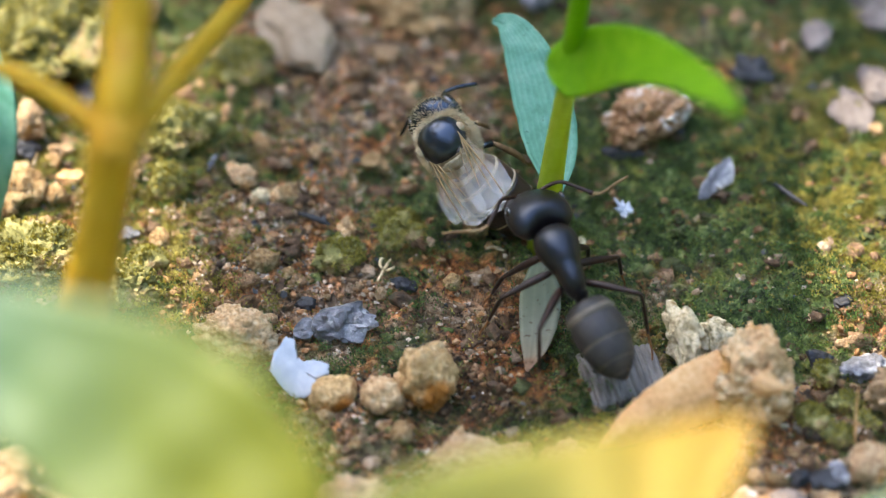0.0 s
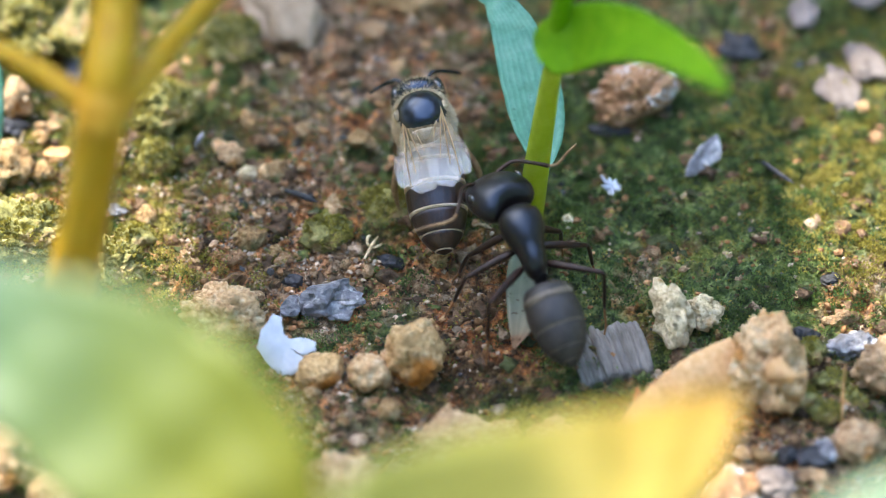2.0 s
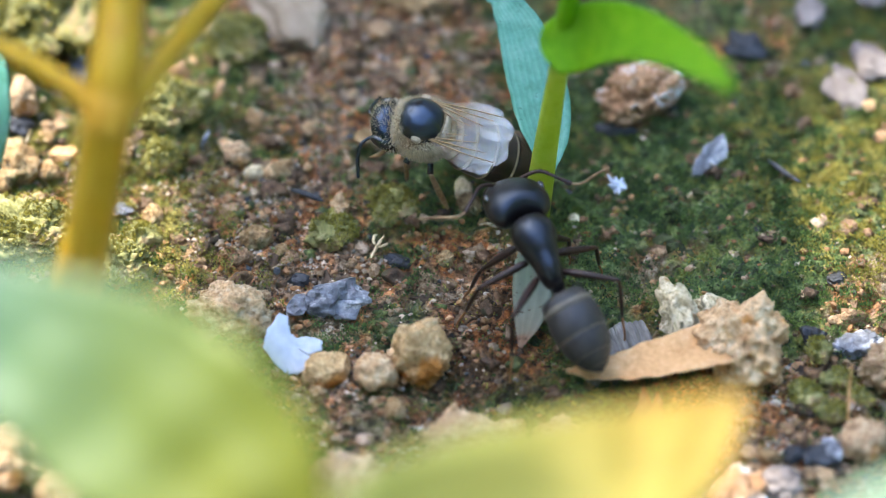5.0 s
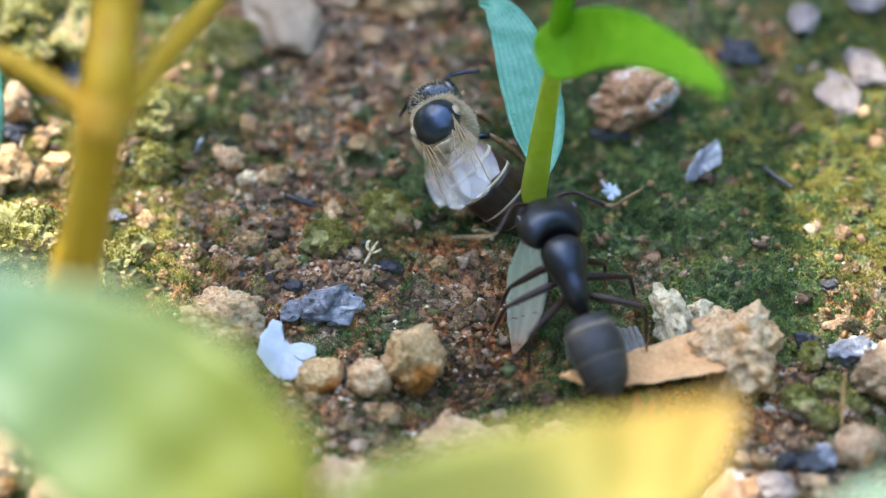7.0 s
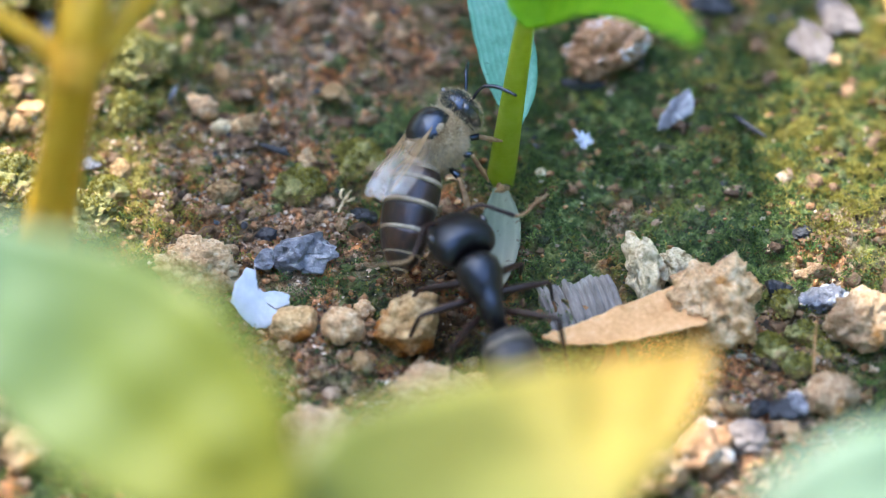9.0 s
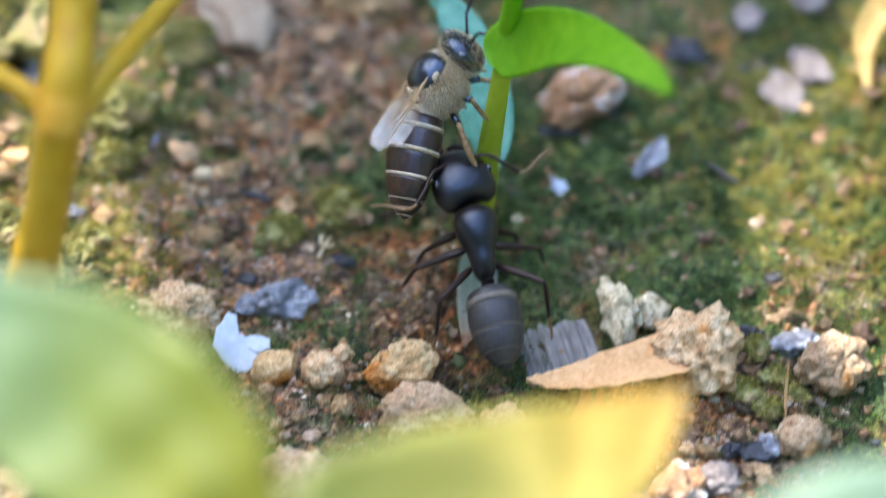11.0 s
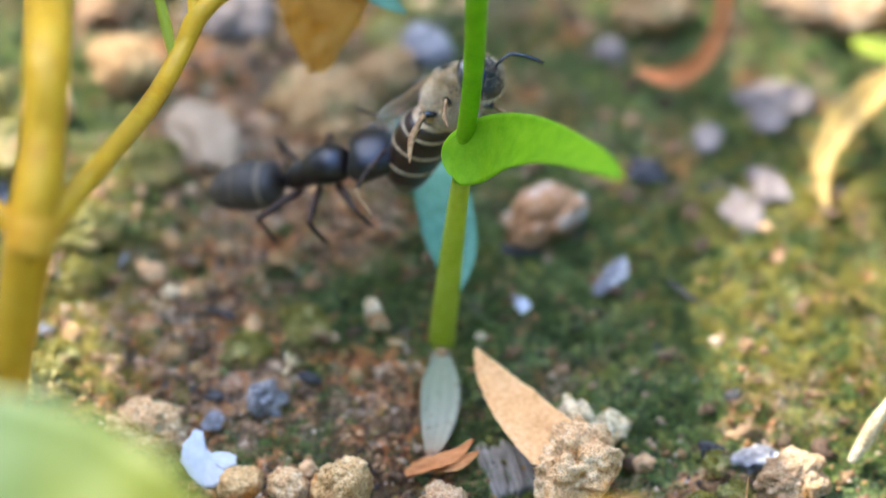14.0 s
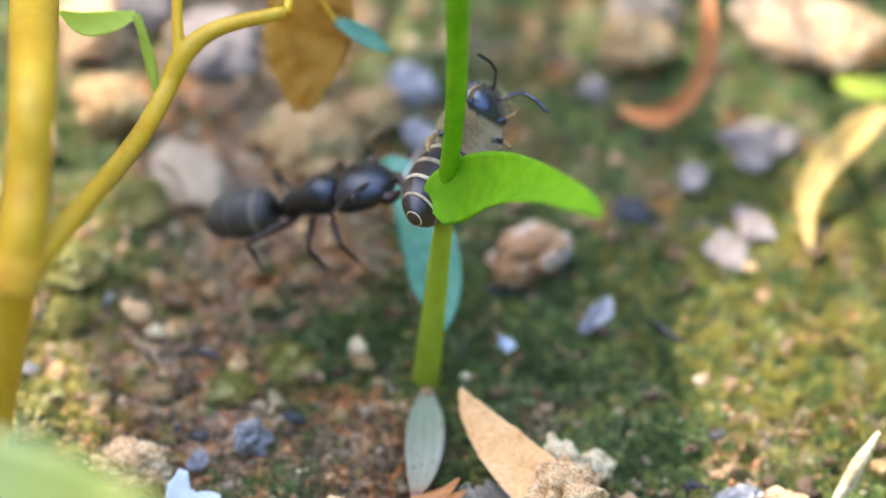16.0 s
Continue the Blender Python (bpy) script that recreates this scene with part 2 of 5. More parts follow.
STEM = material("yellow_stem", [(0.66, 0.35, 0.012), (0.78, 0.47, 0.025), (0.84, 0.55, 0.05)], 900, 180, 0.45, 0.15, through=0.2)
NODE = material("orange_node", [(0.68, 0.32, 0.02), (0.79, 0.43, 0.035), (0.84, 0.5, 0.06)], 900, 180, 0.45, 0.15, through=0.2)
SPROUT = material("fresh_green", [(0.17, 0.43, 0.006), (0.25, 0.56, 0.01), (0.34, 0.66, 0.02)], 900, 140, 0.45, 0.12, through=0.45)
STALK = material("lime_stalk", [(0.5, 0.62, 0.05), (0.6, 0.71, 0.1), (0.68, 0.76, 0.16)], 900, 200, 0.4, 0.15, through=0.62)
TEAL = material("blue_green_blade", [(0.08, 0.26, 0.16), (0.14, 0.37, 0.25), (0.22, 0.45, 0.33)], 1500, 250, 0.4, 0.1, through=0.25, veins=3.0, stain=((0.04, 0.11, 0.07), 1900, 0.66))
FADED = material("faded_blade", [(0.3, 0.33, 0.22), (0.46, 0.46, 0.35), (0.56, 0.55, 0.43)], 2600, 300, 0.55, 0.12, through=0.2, veins=1.2, stain=((0.1, 0.05, 0.02), 1500, 0.6), lengthwise=[(0.3, (0.2, 0.24, 0.15)), (0.6, (0.27, 0.28, 0.2)), (0.8, (0.3, 0.24, 0.15)), (0.93, (0.28, 0.12, 0.05))])
LEAF = material("green_yellow_leaf", [(0.13, 0.21, 0.04), (0.18, 0.235, 0.045), (0.26, 0.245, 0.022)], 220, 45, 0.4, 0.1, through=0.35, lengthwise=[(0.2, (0.25, 0.23, 0.012)), (0.4, (0.225, 0.245, 0.028)), (0.56, (0.175, 0.24, 0.065)), (0.74, (0.12, 0.235, 0.15))])
GOLD = material("yellow_leaf", [(0.32, 0.3, 0.05), (0.46, 0.34, 0.035), (0.55, 0.32, 0.03)], 220, 60, 0.4, 0.1, through=0.4, lengthwise=[(0.2, (0.23, 0.28, 0.06)), (0.45, (0.42, 0.41, 0.1)), (0.65, (0.7, 0.54, 0.12)), (0.9, (0.72, 0.45, 0.09))])
BACKLEAF = material("pale_green_leaf", [(0.26, 0.38, 0.22), (0.34, 0.45, 0.28), (0.42, 0.48, 0.3)], 220, 60, 0.4, 0.1, through=0.35)
DRYGOLD = material("golden_dry_leaf", [(0.6, 0.3, 0.04), (0.8, 0.47, 0.09), (0.88, 0.6, 0.2)], 800, 200, 0.6, 0.4, through=0.55)
STRAW = material("pale_gold_leaf", [(0.52, 0.33, 0.08), (0.68, 0.47, 0.15), (0.78, 0.6, 0.26)], 800, 200, 0.6, 0.4, through=0.4)
ORANGE = material("orange_curl", [(0.5, 0.15, 0.05), (0.66, 0.25, 0.09), (0.72, 0.36, 0.17)], 1200, 250, 0.6, 0.3, through=0.2)
CANOPY = material("weed_leaf", [(0.05, 0.1, 0.02), (0.08, 0.15, 0.03), (0.12, 0.19, 0.04)], 300, 60, 0.5, 0.1, through=0.1)
GRIT_BROWN = material("brown_grit", [(0.13, 0.05, 0.017), (0.38, 0.185, 0.07), (0.66, 0.42, 0.22)], 3000, 500, 0.7, 0.5, island=True, tone=0.3, spec=0.5)
GRIT_PALE = material("pale_grit", [(0.42, 0.27, 0.17), (0.7, 0.52, 0.37), (0.9, 0.78, 0.64)], 3000, 500, 0.45, 0.5, island=True, tone=0.4, spec=0.7)
GRIT_DARK = material("dark_grit", [(0.02, 0.02, 0.022), (0.06, 0.06, 0.065), (0.13, 0.13, 0.14)], 3000, 500, 0.45, 0.4, island=True, tone=0.3, spec=0.6)
CLUMP_SOIL = material("soil_clump", [(0.045, 0.021, 0.008), (0.24, 0.125, 0.055), (0.56, 0.37, 0.21)], 3200, 700, 0.6, 1.0, island=True, tone=0.35, spec=0.5, stain=((0.085, 0.1, 0.022), 900, 0.58))
CLUMP_TAN = material("tan_clump", [(0.26, 0.15, 0.075), (0.55, 0.38, 0.24), (0.84, 0.7, 0.52)], 3200, 700, 0.7, 1.0, island=True, tone=0.3, spec=0.4, stain=((0.14, 0.085, 0.035), 1100, 0.57))
CLUMP_MOSS = material("mossy_clump", [(0.016, 0.024, 0.005), (0.09, 0.115, 0.022), (0.26, 0.28, 0.08)], 2800, 600, 0.6, 1.0, island=True, tone=0.3, spec=0.5, stain=((0.22, 0.13, 0.055), 800, 0.58))
MOSS = material("moss_leaflets", [(0.04, 0.085, 0.016), (0.12, 0.205, 0.04), (0.31, 0.4, 0.1)], 900, 220, 0.42, 0.1, island=True, tone=0.42, through=0.3, spec=0.8)
# the moss again in a golden tone, sunlight put into its colour
MOSS_SUN_TONE = material("golden_moss", [(0.16, 0.14, 0.022), (0.38, 0.33, 0.06), (0.68, 0.58, 0.18)], 700, 180, 0.5, 0.1, island=True, tone=0.25, through=0.3, spec=0.5)
ANT_BLACK = material("ant_cuticle", [(0.005, 0.004, 0.004), (0.011, 0.008, 0.007), (0.02, 0.013, 0.011)], 5000, 900, 0.28, 0.15, sky_tint=(0.7, 0.82, 1.0), spec=0.6, tone=0)
ANT_GASTER = material("ant_gaster", [(0.02, 0.017, 0.014), (0.036, 0.03, 0.025), (0.06, 0.05, 0.04)], 6000, 900, 0.46, 0.3, sky_tint=(0.8, 0.88, 1.0), spec=0.45, tone=0, stretch=(1, 0.3, 1))
ANT_RIM = material("ant_band", [(0.09, 0.075, 0.055), (0.14, 0.115, 0.085), (0.19, 0.155, 0.115)], 5000, 900, 0.5, 0.1, tone=0)
ANT_LEG = material("ant_leg", [(0.01, 0.005, 0.0035), (0.024, 0.01, 0.006), (0.05, 0.02, 0.01)], 4000, 600, 0.4, 0.1, spec=0.35, tone=0)
EYE = material("glossy_eye", [(0.006, 0.006, 0.008), (0.012, 0.012, 0.015), (0.03, 0.03, 0.035)], 6000, 900, 0.2, 0.1, spec=0.8, tone=0, coat=0.6)
BEE_BLACK = material("bee_dark", [(0.006, 0.005, 0.005), (0.012, 0.01, 0.009), (0.025, 0.018, 0.014)], 4000, 700, 0.18, 0.1, sky_tint=(0.6, 0.75, 1.0), spec=0.9, tone=0)
BEE_BROWN = material("bee_tergite", [(0.012, 0.007, 0.005), (0.028, 0.014, 0.008), (0.065, 0.03, 0.015)], 4000, 600, 0.3, 0.2, spec=0.6, tone=0, stretch=(1, 0.4, 1), sky_tint=(0.8, 0.88, 1.0))
BEE_BAND = material("bee_pale_band", [(0.3, 0.22, 0.12), (0.48, 0.38, 0.25), (0.64, 0.56, 0.42)], 5000, 700, 0.7, 0.6, tone=0)
BEE_FELT = material("bee_felt", [(0.12, 0.08, 0.04), (0.27, 0.19, 0.1), (0.46, 0.36, 0.22)], 5000, 900, 0.8, 0.6, tone=0)
BEE_LEG = material("bee_leg", [(0.1, 0.05, 0.018), (0.24, 0.14, 0.06), (0.4, 0.28, 0.15)], 3500, 600, 0.5, 0.3, tone=0)
FUZZ = material("bee_hair", [(0.62, 0.46, 0.22), (0.84, 0.7, 0.44), (0.94, 0.87, 0.68)], 1500, 500, 0.6, 0, tone=0.2, island=True, through=0.3)
AMBER = material("ant_foot", [(0.16, 0.06, 0.02), (0.3, 0.13, 0.045), (0.42, 0.21, 0.08)], 3000, 600, 0.45, 0.1, tone=0)
VEIN = material("wing_vein", [(0.25, 0.15, 0.06), (0.36, 0.23, 0.1), (0.44, 0.3, 0.15)], 3000, 600, 0.5, 0, tone=0)
WING = wing_material()


# ---- mesh helpers, all in millimetres ----
def finish(name, bm, mat, parent=None, label="", smooth=True):
    bmesh.ops.recalc_face_normals(bm, faces=bm.faces[:])
    me = bpy.data.meshes.new(name)
    for v in bm.verts:
        v.co *= U
    for f in bm.faces:
        f.smooth = smooth
    bm.to_mesh(me)
    bm.free()
    me.materials.append(mat)
    ob = new(name, me)
    ob.parent = parent
    if label:
        tagged(ob, label)
    return ob


def part(name, bm, mat, parent, label="", smooth=True):
    return finish(name, bm, mat, parent, label, smooth)


def at_mm(m):
    """The same pose with its place turned from millimetres to metres."""
    m = m.copy()
    m.translation = m.translation * U
    return m


def aim(p, ahead, up=(0, 0, 1)):
    """The pose in mm at p whose y points ahead and whose z leans to up."""
    y = Vector(ahead).normalized()
    z = Vector(up)
    z = (z - y * z.dot(y))
    if z.length < 1e-4:
        z = Vector((0, -1, 0.3)) - y * Vector((0, -1, 0.3)).dot(y)
    z.normalize()
    x = y.cross(z)
    m = Matrix((x, y, z)).transposed().to_4x4()
    m.translation = Vector(p)
    return m


def loft(rings, n=20, bm=None, close=True):
    """Oval rings along y, as (y, half width, half height, z)."""
    bm = bm or bmesh.new()
    loops = []
    for y, rx, rz, z in rings:
        loops.append([bm.verts.new((rx * math.cos(a), y, z + rz * math.sin(a))) for a in (2 * math.pi * i / n for i in range(n))])
    for a, b in zip(loops, loops[1:]):
        for i in range(n):
            bm.faces.new((a[i], a[(i + 1) % n], b[(i + 1) % n], b[i]))
    if close:
        bm.faces.new(loops[0])
        bm.faces.new(loops[-1][::-1])
    return bm


def eased(keys, n):
    """Rings between the given ones, gliding."""
    ks = np.array(keys, float)
    s = np.linspace(0, len(ks) - 1, n)
    out = []
    for v in s:
        i = min(int(v), len(ks) - 2)
        u = v - i
        p0, p1, p2, p3 = ks[max(i - 1, 0)], ks[i], ks[i + 1], ks[min(i + 2, len(ks) - 1)]
        q = 0.5 * (2 * p1 + (p2 - p0) * u + (2 * p0 - 5 * p1 + 4 * p2 - p3) * u * u + (3 * p1 - p0 - 3 * p2 + p3) * u ** 3)
        out.append(q)
    return out


def body(keys, n=26, around=24):
    rings = [(q[0], max(q[1], 0.02), max(q[2], 0.02), q[3]) for q in eased(keys, n)]
    return loft(rings, around)


def tube(points, radii, n=10, bm=None, samples=0):
    bm = bm or bmesh.new()
    if samples:
        pts = [Vector(p) for p in eased(points, samples)]
        rad = [float(r[0]) for r in eased([(r,) for r in radii], samples)]
    else:
        pts, rad = [Vector(p) for p in points], list(radii)
    loops = []
    side = None
    for i, p in enumerate(pts):
        d = (pts[min(i + 1, len(pts) - 1)] - pts[max(i - 1, 0)]).normalized()
        if side is None:
            side = d.orthogonal().normalized()
        side = (side - d * side.dot(d)).normalized()
        up = d.cross(side)
        loops.append([bm.verts.new(p + (side * math.cos(a) + up * math.sin(a)) * rad[i]) for a in (2 * math.pi * k / n for k in range(n))])
    for a, b in zip(loops, loops[1:]):
        for k in range(n):
            bm.faces.new((a[k], a[(k + 1) % n], b[(k + 1) % n], b[k]))
    bm.faces.new(loops[0])
    bm.faces.new(loops[-1][::-1])
    return bm


def blade(spine, widths, facing, cup=0.0, thick=0.12, along=30, across=10, ripple=0.0, seed=0):
    """A leaf with thickness round a spine; facing: where its upper side looks."""
    pts = [Vector(p) for p in eased(spine, along)]
    wid = [max(float(w[0]), 0.02) for w in eased([(w,) for w in widths], along)]
    bm = bmesh.new()
    uvl = bm.loops.layers.uv.new("UVMap")
    uv = {}
    sheets = []
    for off in (0.5, -0.5):
        rows = []
        for i, p in enumerate(pts):
            d = (pts[min(i + 1, along - 1)] - pts[max(i - 1, 0)]).normalized()
            nn = Vector(facing)
            nn = (nn - d * nn.dot(d)).normalized()
            s = d.cross(nn)
            row = []
            for j in range(across + 1):
                u = 2 * j / across - 1
                q = p + s * wid[i] * u + nn * (cup * wid[i] * u * u + off * thick * (1 - 0.7 * u * u))
                if ripple:
                    q = q + nn * ripple * noise.noise(Vector((i * 0.35, u * 1.7, seed * 3.1)))
                    q = q + s * ripple * 0.5 * noise.noise(Vector((i * 0.5, u * 0.9, seed * 5.7 + 4)))
                v = bm.verts.new(q)
                uv[v] = (j / across, i / along)
                row.append(v)
            rows.append(row)
        sheets.append(rows)
    a, b = sheets
    for i in range(along - 1):
        for j in range(across):
            bm.faces.new((a[i][j], a[i][j + 1], a[i + 1][j + 1], a[i + 1][j]))
            bm.faces.new((b[i][j], b[i + 1][j], b[i + 1][j + 1], b[i][j + 1]))
        for j in (0, across):
            bm.faces.new((a[i][j], a[i + 1][j], b[i + 1][j], b[i][j]))
    for i in (0, along - 1):
        for j in range(across):
            bm.faces.new((a[i][j], b[i][j], b[i][j + 1], a[i][j + 1]))
    for f in bm.faces:
        for l in f.loops:
            l[uvl].uv = uv[l.vert]
    return bm


def lump(size, seed, rough=0.22, fine=0.1, sub=4, facets=0, holes=0.0):
    """A stone: a ball knocked about at two scales, with flat facets cut on it and pits."""
    rnd = random.Random(seed)
    bm = bmesh.new()
    bmesh.ops.create_icosphere(bm, subdivisions=sub, radius=1)
    cuts = []
    for _ in range(facets):
        d = Vector((rnd.gauss(0, 1), rnd.gauss(0, 1), rnd.gauss(0, 1))).normalized()
        cuts.append((d, rnd.uniform(0.55, 0.85)))
    o = Vector((seed * 7.3 % 50, seed * 3.7 % 50, 0))
    for v in bm.verts:
        p = v.co.normalized()
        r = 1 + rough * noise.noise(p * 1.4 + o) * 1.6 + rough * 0.7 * noise.noise(p * 3.1 + o)
        r += 1.5 * fine * noise.noise(p * 6 + o) + 0.8 * fine * noise.noise(p * 13 + o) + 0.32 * fine * noise.noise(p * 27 + o) + 0.16 * fine * noise.noise(p * 52 + o)
        if holes:
            r -= holes * max(0.0, noise.noise(p * 5 + o * 2) - 0.25) * 1.6
        q = p * r
        for d, k in cuts:
            e = q.dot(d) - k
            if e > 0:
                q -= d * e * 0.7
        v.co = Vector((q.x * size[0], q.y * size[1], q.z * size[2]))
    return bm


def stone(name, x, y, z, size, mat, seed, label, category, turn=0, rough=0.22, fine=0.1, facets=1, holes=0.0, sub=4, group=""):
    """A stone on the ground: size is its half measures in mm; it sinks a little into the soil."""
    ob = finish(name, lump(size, seed, rough, fine, 5 if size[0] > 1.45 else sub, facets, holes), mat)
    ob.matrix_basis = at_mm(pose(x, y, z + size[2] * 0.72, 0, 0, turn))
    return tagged(ob, label, category, group)


def ground_height(x, y):
    """Soil that rises in soft swells, with rounded crumbs parted by sharp creases."""
    p = Vector((x, y, 0))
    h = 0.55 * noise.noise(p * 0.16) + 0.42 * noise.noise(p * 0.45 + Vector((9, 3, 0))) + 0.25 * noise.noise(p * 1.1)
    q = p + Vector((noise.noise(p * 0.7), noise.noise(p * 0.7 + Vector((5, 1, 0))), 0)) * 0.5
    h += 0.62 * abs(noise.noise(q * 0.62 + Vector((3, 8, 0)))) + 0.46 * abs(noise.noise(q * 1.3)) + 0.32 * abs(noise.noise(q * 2.5 + Vector((1, 7, 0)))) + 0.2 * abs(noise.noise(p * 5.1))
    return h - 0.42


# ---- the ground ----
def build_ground():
    fine = np.concatenate((np.arange(-30, -24, 0.2), np.arange(-24, 31, 0.09), np.arange(31, 38.001, 0.2)))
    xs = np.concatenate(([-20000, -3000, -500, -160, -80, -42], fine, [50, 80, 160, 500, 3000, 20000]))
    ys = np.concatenate(([-20000, -3000, -500, -180, -100, -60, -38], np.arange(-26, -20, 0.2), np.arange(-20, 20, 0.09), np.arange(20, 42.001, 0.16), [54, 80, 160, 500, 3000, 20000]))
    verts, faces = [], []
    for y in ys:
        for x in xs:
            verts.append((x * U, y * U, ground_height(x, y) * U))
    w = len(xs)
    for j in range(len(ys) - 1):
        for i in range(w - 1):
            a = j * w + i
            faces.append((a, a + 1, a + w + 1, a + w))
    me = bpy.data.meshes.new("ground")
    me.from_pydata(verts, [], faces)
    me.polygons.foreach_set("use_smooth", [True] * len(faces))
    me.materials.append(GROUND)
    return tagged(new("ground", me), "damp brown soil grown over with short green moss", "ground", kind="structure")


build_ground()


def near(x, y, spots):
    return sum(wgt * max(0.0, 1 - math.hypot(x - a, y - b) / r) for a, b, r, wgt in spots)


def scatter(count, seed, dens):
    """Places over the ground, thinned by dens(x, y)."""
    rnd = random.Random(seed)
    out = []
    while len(out) < count:
        x, y = rnd.uniform(-31, 38), rnd.uniform(-25, 42)
        if rnd.random() < dens(x, y):
            out.append((x, y, rnd))
    return out


def grit(name, label, count, seed, mat, low, high, dens, sub=1, jagged=0.55, sunk=0.4, power=3.0):
    """Loose grains: joined lumps of uneven shape, each turned its own way."""
    base = bmesh.new()
    bmesh.ops.create_icosphere(base, subdivisions=sub, radius=1)
    bv = np.array([v.co[:] for v in base.verts])
    bf = np.array([[v.index for v in f.verts] for f in base.faces])
    base.free()
    rs = np.random.RandomState(seed)
    shapes = []
    for k in range(40):
        if sub == 1:
            shapes.append(bv * (1 + rs.uniform(-jagged, 0.4, (len(bv), 1))))
            continue
        o = Vector((k * 3.7, seed * 1.3, 0))
        r = [1 + jagged * noise.noise(Vector(v) * 1.3 + o) + jagged * 0.7 * noise.noise(Vector(v) * 3.2 + o) + jagged * 0.5 * noise.noise(Vector(v) * 7 + o) for v in bv]
        shapes.append(bv * np.array(r)[:, None])
    vs, fs = [], []
    for k, (x, y, rnd) in enumerate(scatter(count, seed, dens)):
        r = low * (high / low) ** (rnd.random() ** power)
        e = np.array(Euler((rnd.uniform(0, 6), rnd.uniform(0, 6), rnd.uniform(0, 6))).to_matrix())
        q = (shapes[k % 40] @ e.T) * (r, r * rnd.uniform(0.65, 1), r * rnd.uniform(0.5, 0.85)) + (x, y, ground_height(x, y) + r * sunk)
        vs.append(q * U)
        fs.append(bf + k * len(bv))
    me = bpy.data.meshes.new(name)
    me.from_pydata(np.concatenate(vs).tolist(), [], np.concatenate(fs).tolist())
    me.polygons.foreach_set("use_smooth", [sub > 1 or (k // len(bf)) % 3 == 0 for k in range(len(me.polygons))])
    me.materials.append(mat)
    return tagged(new(name, me), label, "grit", kind="stuff")


def moss(name, label, count, seed, mat, size, dens):
    vs, fs = [], []
    for x, y, rnd in scatter(count, seed, dens):
        z = ground_height(x, y) + rnd.uniform(0, 0.25)
        for _ in range(4):
            a, tilt, l = rnd.uniform(0, 6.283), rnd.uniform(0.2, 1.2), size * rnd.uniform(0.4, 1.7)
            d = Vector((math.cos(a) * math.cos(tilt), math.sin(a) * math.cos(tilt), math.sin(tilt)))
            s = Vector((-math.sin(a), math.cos(a), 0)) * l * 0.3
            p = Vector((x + rnd.uniform(-0.15, 0.15), y + rnd.uniform(-0.15, 0.15), z))
            i = len(vs)
            for q in (p, p + d * l * 0.5 + s + Vector((0, 0, 0.04)), p + d * l, p + d * l * 0.5 - s + Vector((0, 0, 0.04))):
                vs.append(tuple(q * U))
            fs.append((i, i + 1, i + 2, i + 3))
    me = bpy.data.meshes.new(name)
    me.from_pydata(vs, [], fs)
    me.materials.append(mat)
    return tagged(new(name, me), label, "moss", kind="stuff")


def bare(x, y):
    return near(x, y, [(-4, 13, 9, 1.2), (-9, -1.5, 7, 1.25), (-4.5, -3.5, 4, 0.6), (-3, -12, 8, 0.45), (16, -13.5, 7, 1.1), (-18, 4, 9, 0.6), (-6, 5, 8, 0.35), (-4, 28, 16, 0.7), (2, -4, 5, 0.4)])


def patchy(x, y, scale, seed):
    return max(0.0, min(1.0, 0.5 + 1.6 * noise.noise(Vector((x * scale, y * scale, seed)))))


grit("soil_grit", "brown soil crumbs lying loose on the ground", 21000, 11, GRIT_BROWN, 0.03, 0.3, lambda x, y: min(1, 0.2 + bare(x, y)) * (0.25 + patchy(x, y, 0.7, 2)))
grit("pale_sand", "pale sand grains lying loose on the ground", 19000, 12, GRIT_PALE, 0.02, 0.17, lambda x, y: min(1, 0.04 + 0.9 * bare(x, y) + near(x, y, [(-12, 9, 12, 0.35), (-22, 4, 8, 0.8)])) * (0.12 + patchy(x, y, 0.5, 7) ** 2), power=2.2)
grit("dark_crumbs", "dark charcoal crumbs lying loose on the ground", 1500, 13, GRIT_DARK, 0.05, 0.3, lambda x, y: min(1, 0.2 + 0.5 * bare(x, y)))
grit("soil_clumps", "lumpy brown soil clumps bedded in the ground", 4200, 16, CLUMP_SOIL, 0.07, 0.62, lambda x, y: min(1, 0.3 + bare(x, y)) * (0.1 + patchy(x, y, 0.35, 11)), 2, 1.1, 0.0, 2.4)
grit("tan_clumps", "lumpy tan and pinkish crumbs bedded in soil", 1700, 17, CLUMP_TAN, 0.07, 0.45, lambda x, y: min(1, 0.13 + bare(x, y) + near(x, y, [(-20, 5, 8, 0.9), (-13, 2, 6, 0.5), (18, -13, 7, 0.5)])) * (0.05 + patchy(x, y, 0.4, 21)), 2, 1.1, 0.15, 2.4)
grit("mossy_clumps", "small soil clumps filmed with green moss", 1500, 18, CLUMP_MOSS, 0.08, 0.45, lambda x, y: min(1, 0.35 + near(x, y, [(12, 2, 14, 0.7), (-2, -6, 9, 0.4)])) * (0.06 + patchy(x, y, 0.4, 31)), 2, 1.1, 0.0, 2.3)
moss("moss", "short green moss growing on the soil", 115000, 14, MOSS, 0.115, lambda x, y: max(0.05, 1.0 - 1.25 * bare(x, y) - near(x, y, [(3.5, -7.5, 7, 0.5), (0, -11, 6, 0.4)])) * (0.04 + patchy(x, y, 0.25, 4)) * (0.02 + patchy(x, y, 1.1, 9) ** 2))
